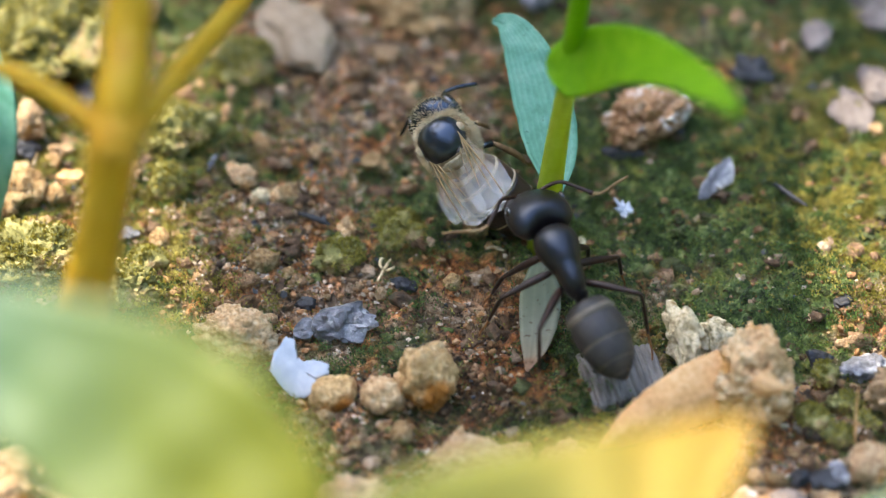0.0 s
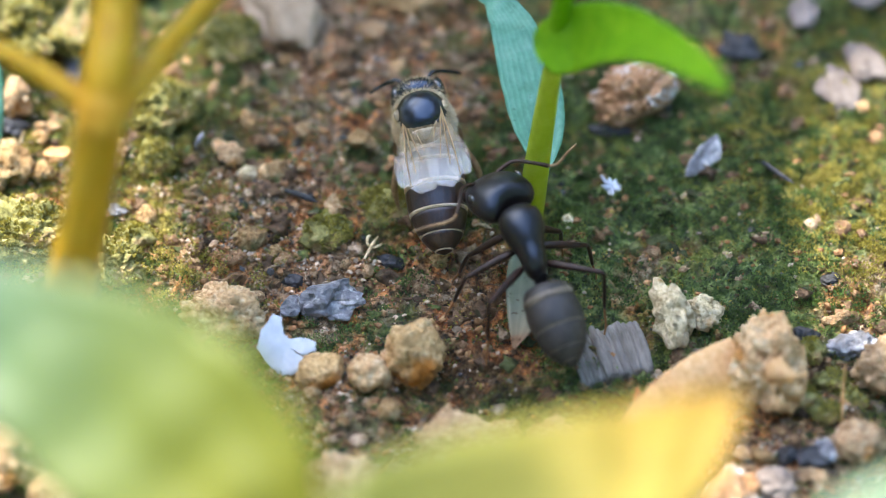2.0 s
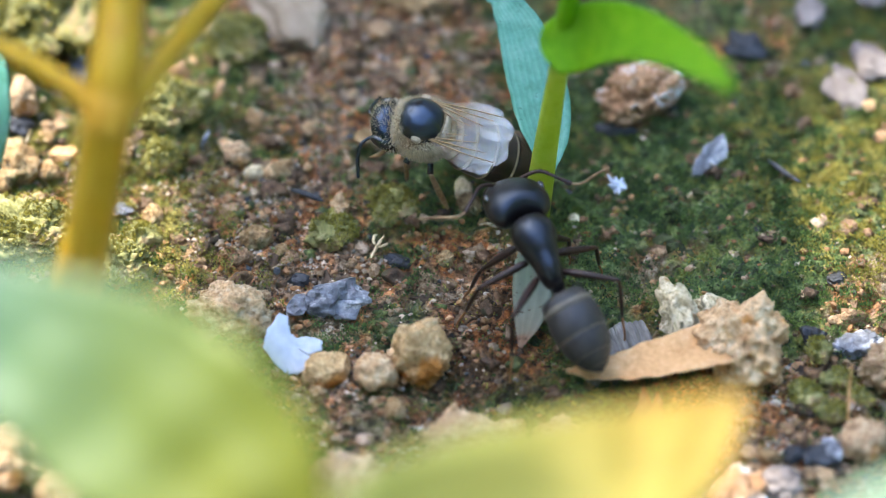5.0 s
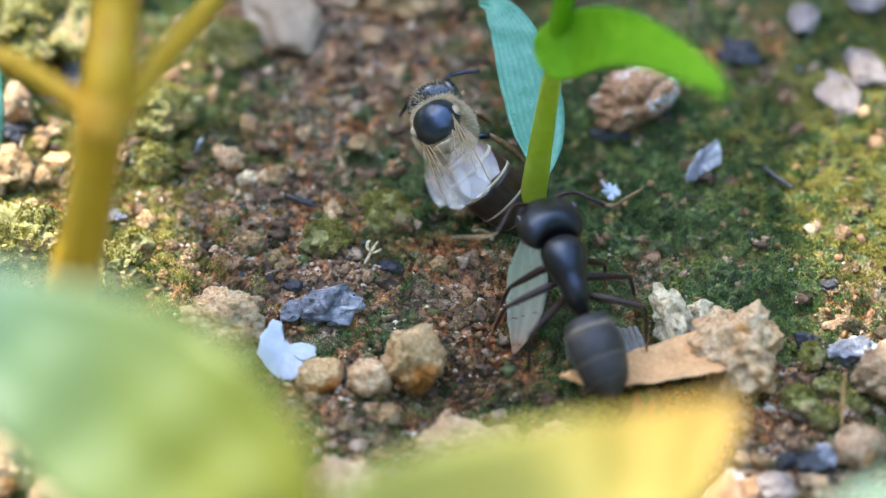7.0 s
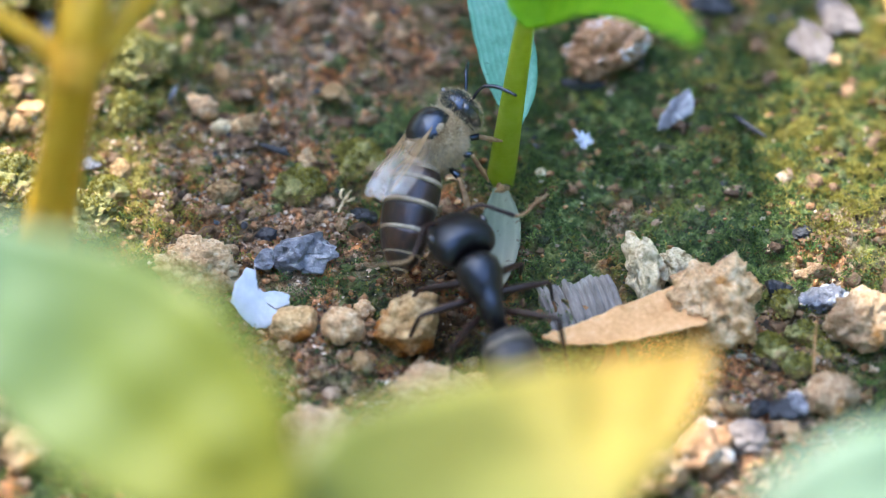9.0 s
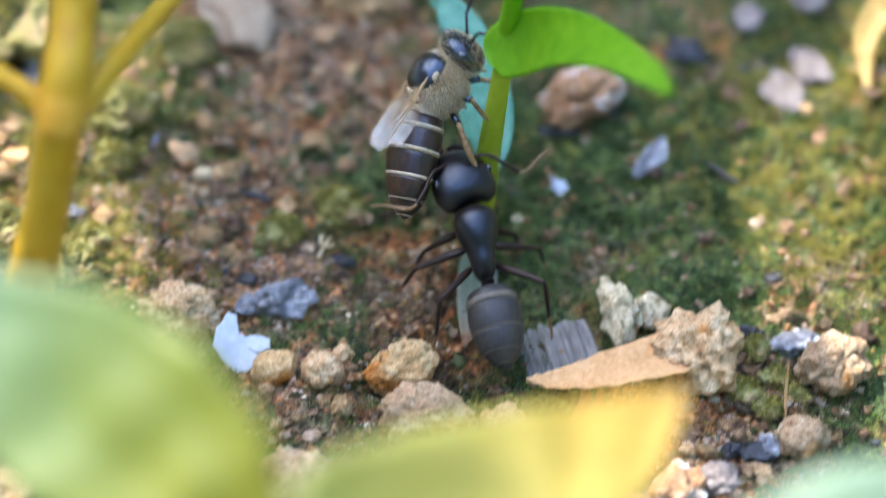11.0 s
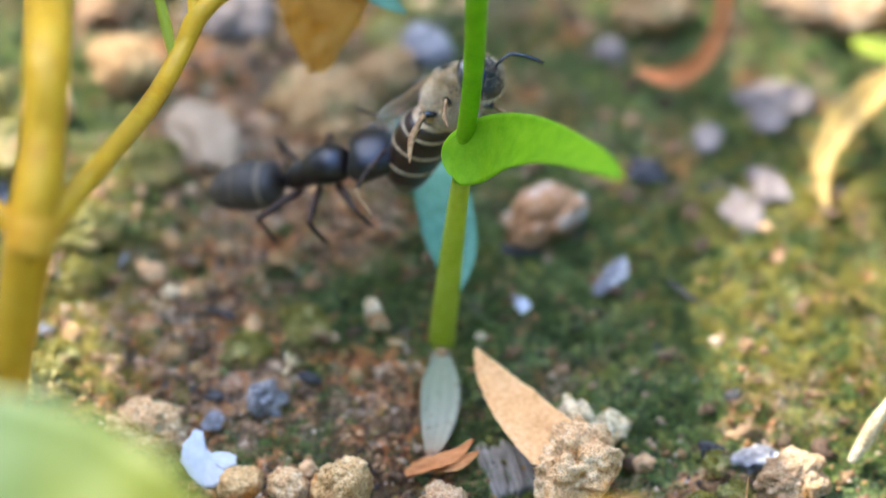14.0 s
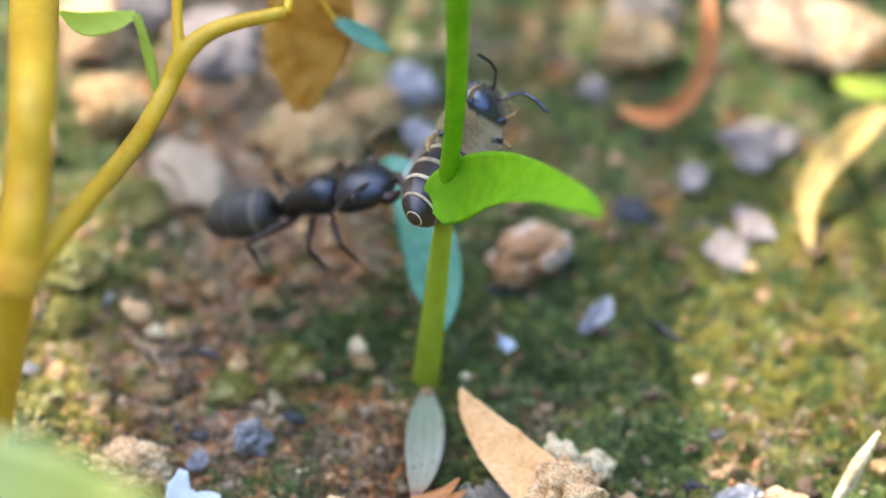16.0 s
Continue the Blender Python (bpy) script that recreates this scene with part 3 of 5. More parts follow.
# yellower leaflets, thickest where sun patches fall, add sunlight by colour
moss("golden_moss", "moss growing on the soil, coloured yellow as if sunlit", 42000, 15, MOSS_SUN_TONE, 0.115, lambda x, y: min(1, 0.04 + near(x, y, [(-19, 4, 9, 1.2), (25, 7, 12, 1.8), (-14, -2, 7, 0.8), (-14, 9, 7, 0.6), (26, 0, 8, 1)])) * (0.04 + patchy(x, y, 1.0, 13) ** 2))


def surroundings():
    """Unseen thicket added round the spot on all sides to shut off low sky."""
    rr = random.Random(8)
    vs, fs = [], []
    for _ in range(15000):
        a = rr.uniform(0, 6.283)
        h = 360 * rr.random() ** 0.9
        # gap left in the added ring for the sun
        if h > 235 and math.cos(a - math.atan2(SUN.y, SUN.x)) > 0.86:
            continue
        r = 275 + 30 * noise.noise(Vector((math.cos(a) * 2, math.sin(a) * 2, h * 0.012))) + rr.uniform(0, 55)
        p = Vector((r * math.cos(a), r * math.sin(a), h))
        l = rr.uniform(10, 21)
        d = Vector((rr.gauss(0, 1), rr.gauss(0, 1), rr.gauss(0, 0.7))).normalized() * l
        s = d.cross(Vector((-math.cos(a), -math.sin(a), rr.uniform(0, 1)))).normalized() * l * 0.42
        i = len(vs)
        for q in (p - d, p - d * 0.2 + s, p + d, p - d * 0.2 - s):
            vs.append(tuple(q * U))
        fs.append((i, i + 1, i + 2, i + 3))
    me = bpy.data.meshes.new("thicket")
    me.from_pydata(vs, [], fs)
    me.materials.append(CANOPY)
    tagged(new("thicket", me), "added ring of unseen green weeds shutting off low sky", "thicket", kind="stuff")


surroundings()

# ---- stones and scraps, one by one ----
def put(name, p, half, mat, seed, label, category="pebble", turn=0, **more):
    if mat == DARK:
        more = {"facets": 8, "rough": 0.4, "fine": 0.12, **more}
    if len(label.split()) < 4:
        label += " lying on moss"
    ob = stone(name, p[0], p[1], ground_height(p[0], p[1]), half, mat, seed, label, category, turn, **more)
    if mat == MOSSY:
        tuft(ob, seed, int(420 * half[0] * half[1]))
    return ob


def tuft(ob, seed, count):
    """Short moss growing on a clod: leaflets that stand off its skin, thickest on top."""
    rr = random.Random(seed)
    polys = [p for p in ob.data.polygons if p.normal.z > 0.0]
    vs, fs = [], []
    for _ in range(count):
        p = rr.choice(polys)
        if noise.noise(p.center * 900 + Vector((seed, 0, 0))) < -0.12:
            continue
        for _ in range(3):
            n = (p.normal + Vector((rr.gauss(0, 0.6), rr.gauss(0, 0.6), rr.gauss(0, 0.4)))).normalized()
            l = rr.uniform(0.08, 0.24) * U
            c = p.center + Vector((rr.uniform(-1, 1), rr.uniform(-1, 1), 0)) * 0.08 * U
            w = n.orthogonal().normalized() * l * 0.3
            i = len(vs)
            vs += [tuple(c), tuple(c + n * l * 0.5 + w), tuple(c + n * l), tuple(c + n * l * 0.5 - w)]
            fs.append((i, i + 1, i + 2, i + 3))
    me = bpy.data.meshes.new("moss_tuft")
    me.from_pydata(vs, [], fs)
    # tufts take the moss colour with sunlight painted in
    me.materials.append(MOSS_SUN_TONE)
    t = new("moss_tuft", me)
    t.parent = ob
    tagged(t, kind="stuff")


put("pebble", (-2.97, -10.50, 0.00), (1.05, 1.0, 0.85), CLOD, 1, "small pinkish rounded pebble beside an olive one", rough=0.15)
put("pebble", (-5.34, -9.99, 0.00), (1.25, 0.95, 0.8), ORANGE_ROCK, 2, "smooth olive-brown pebble beside a white flake", rough=0.14, fine=0.05, turn=10)
put("stone", (-10.16, -6.46, 0.00), (1.9, 1.35, 1.25), CLOD, 3, "rough pinkish stone with pits and an orange foot", "stone", holes=0.35, fine=0.1)
put("stone", (-7.48, 14.50, 0.00), (1.6, 3.0, 1.0), BEIGE, 4, "smooth beige stone half sunk in moss", "stone", turn=38, rough=0.22, fine=0.008, facets=6)
put("clod", (-10.45, 12.56, 0.00), (1.6, 1.5, 0.8), MOSSY, 5, "moss-covered clod beside a beige stone", "clod", fine=0.2)
put("stone", (10.69, 8.49, 0.00), (2.1, 1.8, 1.35), RUST, 6, "rough brown stone veined with white", "stone", holes=0.6, fine=0.24, turn=20)
put("stone", (12.06, -6.76, 0.00), (1.05, 1.5, 1.3), PALE, 7, "chalky cream stone split from its neighbour", "stone", facets=4, holes=0.7, fine=0.12, rough=0.38, turn=15)
put("stone", (13.49, -6.16, 0.00), (0.95, 1.05, 1.0), PALE, 8, "chalky cream stone leaning on its neighbour", "stone", facets=4, holes=0.7, fine=0.12, rough=0.38)
put("pebble", (-21.48, 8.09, 0.00), (0.95, 1.1, 1.1), PINK, 9, "pale pink pebble on sunlit moss", holes=0.2)
put("clod", (-21.75, 3.53, 0.00), (1.3, 1.4, 1.1), TAN, 10, "sunlit tan clod of soil", "clod", holes=0.3, fine=0.2)
put("pebble", (-19.77, 3.30, 0.00), (0.65, 0.6, 0.5), TAN, 11, "small tan pebble in the sun")
put("scrap", (-19.06, 4.51, 0.00), (0.85, 0.45, 0.3), DRY, 12, "flat orange scrap of dry bark", "scrap", turn=-8)
put("pebble", (-14.89, -0.73, 0.00), (0.95, 0.7, 0.6), MOSSY, 13, "olive pebble filmed with algae")
put("pebble", (-14.33, 0.50, 0.00), (0.55, 0.6, 0.5), TAN, 14, "small tan pebble on moss")
put("clod", (-13.98, 4.12, 0.00), (0.9, 1.0, 0.9), MOSSY, 15, "small clod tufted with golden moss", "clod", fine=0.22)
put("clod", (-13.68, 7.69, 0.00), (1.7, 1.6, 1.0), MOSSY, 16, "mossy clod of soil", "clod", fine=0.2)
put("clod", (-20.40, 13.59, 0.00), (3.0, 3.4, 2.0), MOSSY, 17, "large clod covered with golden moss", "clod", fine=0.2, rough=0.35)
put("clod", (-20.49, -0.92, 0.00), (2.4, 1.8, 1.0), MOSSY, 18, "low mound of golden moss in the sun", "clod", fine=0.24)
put("clod", (-15.84, -3.01, 0.00), (1.5, 1.3, 0.9), MOSSY, 19, "mound of yellow-green moss", "clod", fine=0.24)
put("clod", (-5.16, -0.54, 0.00), (1.25, 1.1, 0.7), MOSSY, 20, "low stone filmed with green moss", "clod", fine=0.15)
put("stone", (-2.24, 1.51, 0.00), (1.2, 1.3, 0.6), MOSSY, 21, "mossy brown stone with an orange foot", "stone", fine=0.12)
put("crumb", (1.66, 0.89, 0.00), (0.6, 0.7, 0.55), TAN, 22, "rough orange-brown crumb of soil", "crumb", holes=0.4, fine=0.2)
put("pebble", (-9.00, -1.11, 0.00), (0.8, 0.65, 0.5), TAN, 23, "tan pebble in bare soil", fine=0.18)
put("pebble", (-10.09, 4.32, 0.00), (0.7, 0.6, 0.5), PINK, 24, "pinkish crumb of stone", fine=0.18)
put("pebble", (-9.28, 3.45, 0.00), (0.55, 0.4, 0.35), PALE, 25, "pale crumb of stone")
put("pebble", (-7.96, 3.34, 0.00), (0.75, 0.65, 0.5), TAN, 26, "tan crumb of stone", fine=0.18)
put("stone", (21.11, 9.30, 0.00), (1.1, 1.7, 0.4), MAUVE, 27, "flat pale chip of stone", "stone", turn=25, facets=6, rough=0.3)
put("stone", (22.58, 10.92, 0.00), (1.0, 1.6, 0.4), MAUVE, 28, "flat pale chip lying beside another", "stone", turn=35, facets=6, rough=0.3)
put("stone", (16.12, 12.35, 0.00), (1.1, 0.9, 0.6), DARK, 29, "dark angular crumb of charcoal", "stone")
put("stone", (19.53, 14.50, 0.00), (0.75, 1.1, 0.35), MAUVE, 30, "blue-grey chip of slate", "stone")
put("stone", (22.85, 16.50, 0.00), (1.2, 1.1, 0.5), MAUVE, 31, "pale pink stone", "stone")
put("stone", (4.81, 17.42, 0.00), (0.9, 1.2, 0.6), GREY, 32, "blue-grey slate chip on moss", "stone", turn=30)
put("scrap", (9.25, 6.77, 0.00), (1.4, 0.4, 0.25), DARK, 33, "dark strip of rotten bark", "scrap", turn=-6)
put("scrap", (20.86, -7.94, 0.00), (1.4, 0.7, 0.5), GREY, 34, "weathered grey chip of wood", "scrap", turn=12, fine=0.18)
put("pebble", (18.56, -7.57, 0.00), (0.7, 0.6, 0.5), DARK, 35, "dark crumb of charcoal")
put("pebble", (18.86, -8.82, 0.00), (0.6, 0.7, 0.5), MOSSY, 36, "pale green mossy pebble")
put("clod", (19.67, -10.35, 0.00), (0.85, 0.6, 0.5), MOSSY, 37, "yellow-green tuft of moss", "clod", fine=0.25)
put("pebble", (18.11, -11.51, 0.00), (0.75, 0.8, 0.6), MOSSY, 38, "pale green pebble")
put("clod", (20.67, -11.33, 0.00), (0.8, 0.7, 0.5), MOSSY, 80, "small green clod of moss", "clod", fine=0.2)
put("clod", (19.27, -12.59, 0.00), (0.7, 0.6, 0.45), MOSSY, 81, "small clod of green moss beside a straw", "clod", fine=0.2)
put("pebble", (19.22, -15.09, 0.00), (0.5, 0.75, 0.4), GREY, 82, "violet-grey slate chip on grit", turn=15, facets=4)
put("pebble", (17.58, -14.91, 0.00), (0.75, 0.5, 0.4), DARK, 83, "dark slate crumb on grit")
put("stone", (20.90, -14.56, 0.00), (1.3, 1.2, 1.0), PINK, 39, "pale pink crumbly stone", "stone", holes=0.3, fine=0.16)
put("pebble", (18.57, -15.37, 0.00), (0.9, 0.7, 0.5), DARK, 40, "dark slaty crumb")
put("pebble", (19.96, -3.96, 0.00), (0.55, 0.4, 0.25), DARK, 41, "dark slaty chip on moss")
put("stone", (-4.13, -18.07, 0.00), (1.75, 1.9, 1.5), PINK, 42, "pale pink crumbly stone", "stone", holes=0.3, fine=0.16)
put("pebble", (-1.99, -12.67, 0.00), (0.6, 0.6, 0.5), TAN, 43, "small tan crumb of stone")
put("stone", (14.37, -17.73, 0.00), (1.4, 1.6, 1.0), RUST, 44, "brown crumbly stone", "stone", holes=0.3)
put("stone", (12.13, -19.46, 0.00), (1.3, 1.1, 1.0), PINK, 45, "pinkish crumbly stone", "stone", holes=0.3)
put("stone", (16.67, -16.85, 0.00), (1.0, 0.9, 0.6), MAUVE, 46, "small mauve-brown stone on grit", "stone", holes=0.2)
put("stone", (22.67, -10.25, 0.00), (1.8, 1.5, 1.2), PINK, 47, "pinkish stone on moss", "stone", holes=0.2)
put("stone", (-20.61, -16.15, 0.00), (1.9, 1.6, 1.2), PINK, 48, "pink stone in the shade", "stone")
put("stone", (-18.33, -17.90, 0.00), (1.2, 1.2, 0.9), PINK, 49, "pale stone in the shade", "stone")
put("stone", (-13.41, 25.94, 0.00), (1.8, 2.3, 1.4), PINK, 50, "pinkish stone", "stone")
put("stone", (-12.21, 19.67, 0.00), (1.9, 2.3, 1.3), TAN, 51, "tan crumbly stone", "stone", holes=0.3)
put("stone", (-6.36, 24.41, 0.00), (2.4, 2.2, 1.4), MAUVE, 52, "pale grey stone", "stone")
put("stone", (-10.56, 27.71, 0.00), (1.7, 1.7, 1.2), MAUVE, 53, "mauve-grey rounded stone", "stone")
put("stone", (4.35, 21.81, 0.00), (1.2, 1.6, 0.7), GREY, 54, "bluish slate chip", "stone", turn=35)
put("stone", (2.55, 22.89, -0.00), (1.5, 1.4, 0.8), MOSSY, 55, "grey-green mossy stone", "stone")
put("stone", (16.91, 24.19, 0.00), (2.4, 1.8, 1.5), TAN, 56, "brown stone behind an orange curl", "stone")
put("stone", (17.50, 27.05, 0.00), (2.2, 1.4, 1.6), BEIGE, 57, "beige stone", "stone")
put("stone", (23.21, 17.55, 0.00), (2.0, 1.2, 0.7), MAUVE, 58, "mauve-pink flat stone", "stone")
put("stone", (27.06, 25.72, 0.00), (4.2, 2.6, 1.6), PINK, 59, "large sunlit white stone", "stone", turn=-20)
put("stone", (14.54, 21.60, 0.00), (0.9, 0.8, 0.6), MAUVE, 60, "grey pebble", "stone")
put("pebble", (1.32, 2.05, 0.00), (0.5, 0.65, 0.45), PALE, 61, "small white pebble on soil", fine=0.04)
put("clod", (-1.32, 17.76, 0.00), (3.2, 2.4, 0.9), TAN, 63, "dark brown clod of soil", "clod", fine=0.2)
put("clod", (1.98, 19.03, -0.00), (1.7, 1.5, 1.1), TAN, 64, "rusty brown clod of soil", "clod", fine=0.2)
put("pebble", (-18.57, 10.51, 0.00), (0.6, 1.2, 0.5), GREY, 65, "grey slate chip among moss", turn=10)
put("stone", (-15.96, 17.13, 0.00), (1.2, 1.3, 0.8), PINK, 66, "pink-brown stone", "stone")
put("pebble", (-15.88, 1.12, 0.00), (0.5, 0.35, 0.25), GREY, 67, "thin violet-grey chip")
put("pebble", (-2.04, -2.25, 0.00), (0.6, 0.5, 0.4), DARK, 68, "black crumb of charcoal")
put("pebble", (-6.90, -3.58, 0.00), (0.55, 0.45, 0.4), DARK, 69, "black crumb of charcoal on soil")
put("pebble", (-21.64, 6.69, 0.00), (1.0, 0.8, 0.5), DARK, 70, "dark wet crumb")
put("pebble", (0.45, -2.44, 0.00), (0.4, 0.5, 0.35), TAN, 71, "orange-brown crumb")

# crumbs strewn over the bare soil
rnd = random.Random(77)
SHAPES = [lump((1, 0.85, 0.7), 200 + k, 0.45, 0.25, 3, 2) for k in range(6)]
CRUMB = []
for k, bm in enumerate(SHAPES):
    for mat in (PINK, TAN, CLOD):
        ob = finish("crumb", bm.copy(), mat)
        tagged(ob, {"pink_stone": "pinkish crumb lying on bare soil", "tan_stone": "tan crumb lying on bare soil", "peach_clod": "pale peach crumb lying on soil"}[mat.name], "crumb", "crumbs on the soil")
        CRUMB.append(ob)
    bm.free()
count = 0
for x, y, r in scatter(250, 78, lambda x, y: min(1, 0.04 + bare(x, y) + near(x, y, [(-13, 5, 9, 0.8), (-20, 4, 7, 0.5)]))):
    size = 0.2 * (3.2 ** (r.random() ** 1.9))
    src = CRUMB[count % len(CRUMB)]
    ob = src if count < len(CRUMB) else copy_thing(src, Matrix())
    ob.matrix_basis = at_mm(pose(x, y, ground_height(x, y) + size * 0.4, 0, 0, r.uniform(0, 360))) @ Matrix.Scale(size, 4)
    count += 1


def flake(name, p, rim, thick, mat, label, category, m, bend=0.3, seed=0):
    """A thin chip with a ragged rim, bent a little; rim: corners in mm round it."""
    rr = random.Random(seed)
    pts = []
    for (ax, ay), (bx, by) in zip(rim, rim[1:] + rim[:1]):
        for k in range(4):
            j = 0.05 if k else 0.0
            pts.append((ax + (bx - ax) * k / 4 + rr.uniform(-j, j), ay + (by - ay) * k / 4 + rr.uniform(-j, j)))
    n = len(pts)
    big = max(math.hypot(*q) for q in pts)
    bm = bmesh.new()
    loops = []
    for off in (0.5, -0.5):
        rings = []
        for f in (0.3, 0.6, 0.85, 0.97, 1.0):
            row = []
            for qx, qy in pts:
                x, y = qx * f, qy * f
                z = bend * 0.35 * (x * x - 0.5 * y * y) / big + 0.1 * noise.noise(Vector((x * 1.5, y * 1.5, seed)))
                row.append(bm.verts.new((x, y, z + off * thick * (1.0 if f < 1 else 0.6))))
            rings.append(row)
        c = bm.verts.new((0, 0, off * thick))
        for i in range(n):
            bm.faces.new((c, rings[0][i], rings[0][(i + 1) % n]))
            for a, b in zip(rings, rings[1:]):
                bm.faces.new((a[i], b[i], b[(i + 1) % n], a[(i + 1) % n]))
        loops.append(rings[-1])
    for i in range(n):
        bm.faces.new((loops[0][i], loops[1][i], loops[1][(i + 1) % n], loops[0][(i + 1) % n]))
    ob = finish(name, bm, mat, smooth=thick < 0.3)
    ob.matrix_basis = at_mm(Matrix.Translation(p) @ m)
    return tagged(ob, label, category)


flake("flake", (-7.06, -8.80, 1.00), [(-1.45, -0.3), (-1.35, 0.6), (-0.85, 1.5), (-0.4, 1.4), (-0.3, 0.65), (0.15, 0.35), (0.6, 0.5), (1.4, 0.35), (1.45, -0.15), (0.75, -0.4), (1.2, -0.7), (0.5, -1.35), (-0.1, -1.5), (-0.8, -1.0)], 0.14, WHITE, "thin white flake with a torn edge lying on soil", "flake", pose(0, 0, 0, 34, 6, -4), 0.7, 1)
SLATE = finish("slate_chip", lump((1.6, 1.1, 0.75), 301, 0.42, 0.1, 4, 9), GREY, smooth=False)
tagged(SLATE, "blue-grey angular slate chip on soil", "chip")
chip = finish("slate_chip", lump((0.8, 0.6, 0.4), 305, 0.3, 0.02, 3, 10), GREY, smooth=False)
chip.matrix_basis = at_mm(pose(-6.86, -5.65, 0.35, 12, 6, 60))
tagged(chip, "small blue-grey slate chip on soil", "chip")
flake("chip", (13.78, 4.08, 0.60), [(-1.5, -0.3), (-0.6, 0.25), (0.5, 0.6), (1.5, 0.55), (1.3, -0.1), (0.9, -0.6), (-0.2, -0.5), (-1.0, -0.55)], 0.2, GREY, "thin grey chip lying on green moss", "chip", pose(0, 0, 0, 30, 0, 42), 0.6, 4)


def crystal():
    """A bright star of short white shards lying on the moss."""
    ob = tagged(new("crystal"), "bright white crystal crumb of spiky shards on moss", "crystal")
    rr = random.Random(41)
    for k in range(9):
        a = k * 2.4
        d = Vector((math.cos(a) * 0.7, math.sin(a), 0.35 + 0.5 * rr.random()))
        d = d.normalized() * rr.uniform(0.45, 1.0)
        part("shard", tube([(0, 0, 0), tuple(d * 0.5 + Vector((0, 0, 0.05))), tuple(d)], [0.16, 0.14, 0.04], 6), WHITE, ob, smooth=False)
    ob.matrix_basis = at_mm(Matrix.Translation((9.2, 1.95, 0.55)))
    return ob


crystal()


def spill(name, pts, r, mat, label, category):
    ob = finish(name, tube(pts, [r * 0.6, r, r, r * 0.3][:len(pts)], 7, samples=14), mat)
    return tagged(ob, label, category)


spill("twig", [(-7.34, 1.98, 0.50), (-6.70, 1.66, 0.60), (-6.13, 1.44, 0.50), (-5.70, 1.30, 0.40)], 0.16, DARK, "short black twig lying on soil", "twig")
spill("fibre", [(-3.29, -2.45, 0.30), (-3.01, -1.94, 0.50), (-2.84, -1.74, 0.70), (-2.61, -1.46, 0.90)], 0.09, PALE, "pale curled plant fibre on soil", "fibre")
spill("fibre", [(-2.95, -1.9, 0.5), (-3.15, -1.7, 0.7), (-3.1, -1.4, 0.8), (-2.95, -1.25, 0.7)], 0.08, PALE, "pale curled plant fibre beside another", "fibre")
spill("fibre", [(-2.9, -1.9, 0.5), (-2.7, -2.0, 0.7), (-2.5, -1.8, 0.6), (-2.45, -1.5, 0.4)], 0.07, PALE, "pale branching plant fibre on soil", "fibre")
put("pebble", (6.97, 0.38, 0), (0.3, 0.28, 0.28), PALE, 90, "tiny round pale bead on moss", rough=0.05, fine=0.02)
spill("fibre", [(-21.15, 4.51, 0.30), (-20.97, 4.85, 0.70), (-20.84, 5.07, 1.10), (-20.71, 5.29, 1.50)], 0.1, PALE, "pale dry fibre standing up", "fibre")
spill("fibre", [(20.09, -13.48, 0.20), (20.06, -12.88, 1.20), (20.09, -12.28, 2.20), (20.14, -12.05, 3.40)], 0.08, DRY, "thin pale straw standing in moss", "fibre")
spill("twig", [(16.63, 4.42, 0.40), (17.31, 3.66, 0.50), (17.86, 3.07, 0.50), (18.56, 2.58, 0.40)], 0.14, DARK, "thin brown twig lying in moss", "twig")
spill("fibre", [(2.17, -0.32, 0.40), (2.51, -0.43, 0.60), (2.79, -0.50, 0.60), (3.08, -0.48, 0.40)], 0.1, PALE, "pale root fibre on soil", "fibre")
spill("fibre", [(-12.03, 5.13, 0.40), (-11.86, 5.34, 0.60), (-11.75, 5.65, 0.60), (-11.61, 6.24, 0.40)], 0.14, GREY, "pale grey fibre on moss", "fibre")
spill("straw", [(25.73, -8.66, 0.60), (26.41, -8.12, 1.50), (26.93, -7.67, 2.50), (27.92, -6.56, 3.60)], 0.42, PALE, "sunlit cream straw lying on moss", "straw")


def wood_chip():
    ob = new("wood_chip")
    rr = random.Random(5)
    for k in range(17):
        x = -1.75 + k * 0.22 + rr.uniform(-0.03, 0.03)
        h = 0.62 + rr.uniform(-0.09, 0.07)
        l = 1.65 + rr.uniform(-0.18, 0.18)
        bm = loft([(-l, 0.16, h * 0.8, h), (-l * 0.3, 0.3, h, h), (l * 0.4, 0.3, h * 0.95, h), (l, 0.2, h * 0.7, h * 0.9)], 8)
        bmesh.ops.translate(bm, verts=bm.verts[:], vec=(x, 0, 0))
        part("splinter", bm, WOOD, ob)
    ob.matrix_basis = at_mm(pose(8.84, -8.48, -0.75, 0, 0, 14))
    return tagged(ob, "split grey chip of weathered wood on soil", "wood chip")


wood_chip()


def dry_leaf():
    """A curled scrap of dry leaf with a crumbly clod of soil stuck to one end; lies along its x."""
    ob = tagged(new("dry_leaf"), "curled tan dry leaf scrap with soil stuck to one end", "dry leaf")
    part("strip", blade([(-4.9, 0.2, 0.5), (-3.6, 0.0, 0.2), (-1.5, -0.1, 0.3), (0.8, 0, 0.5), (3.0, 0.2, 0.6)], [0.1, 0.65, 1.15, 1.5, 1.6], (0, 0.25, 1), 0.3, 0.2, 44, 16, 0.14, 3), DRY, ob)
    clod = lump((1.95, 2.1, 1.9), 91, 0.3, 0.11, 5, 1, 0.6)
    bmesh.ops.translate(clod, verts=clod.verts[:], vec=(4.0, 0.7, 0.2))
    part("clod", clod, CLOD, ob, "crumbly peach-coloured clod of soil")
    part("spur", tube([(3.4, 0.2, -1.6), (3.6, 0.4, -2.4), (3.9, 0.5, -3.0)], [0.7, 0.4, 0.05], 8, samples=10), DRY, ob)
    return ob


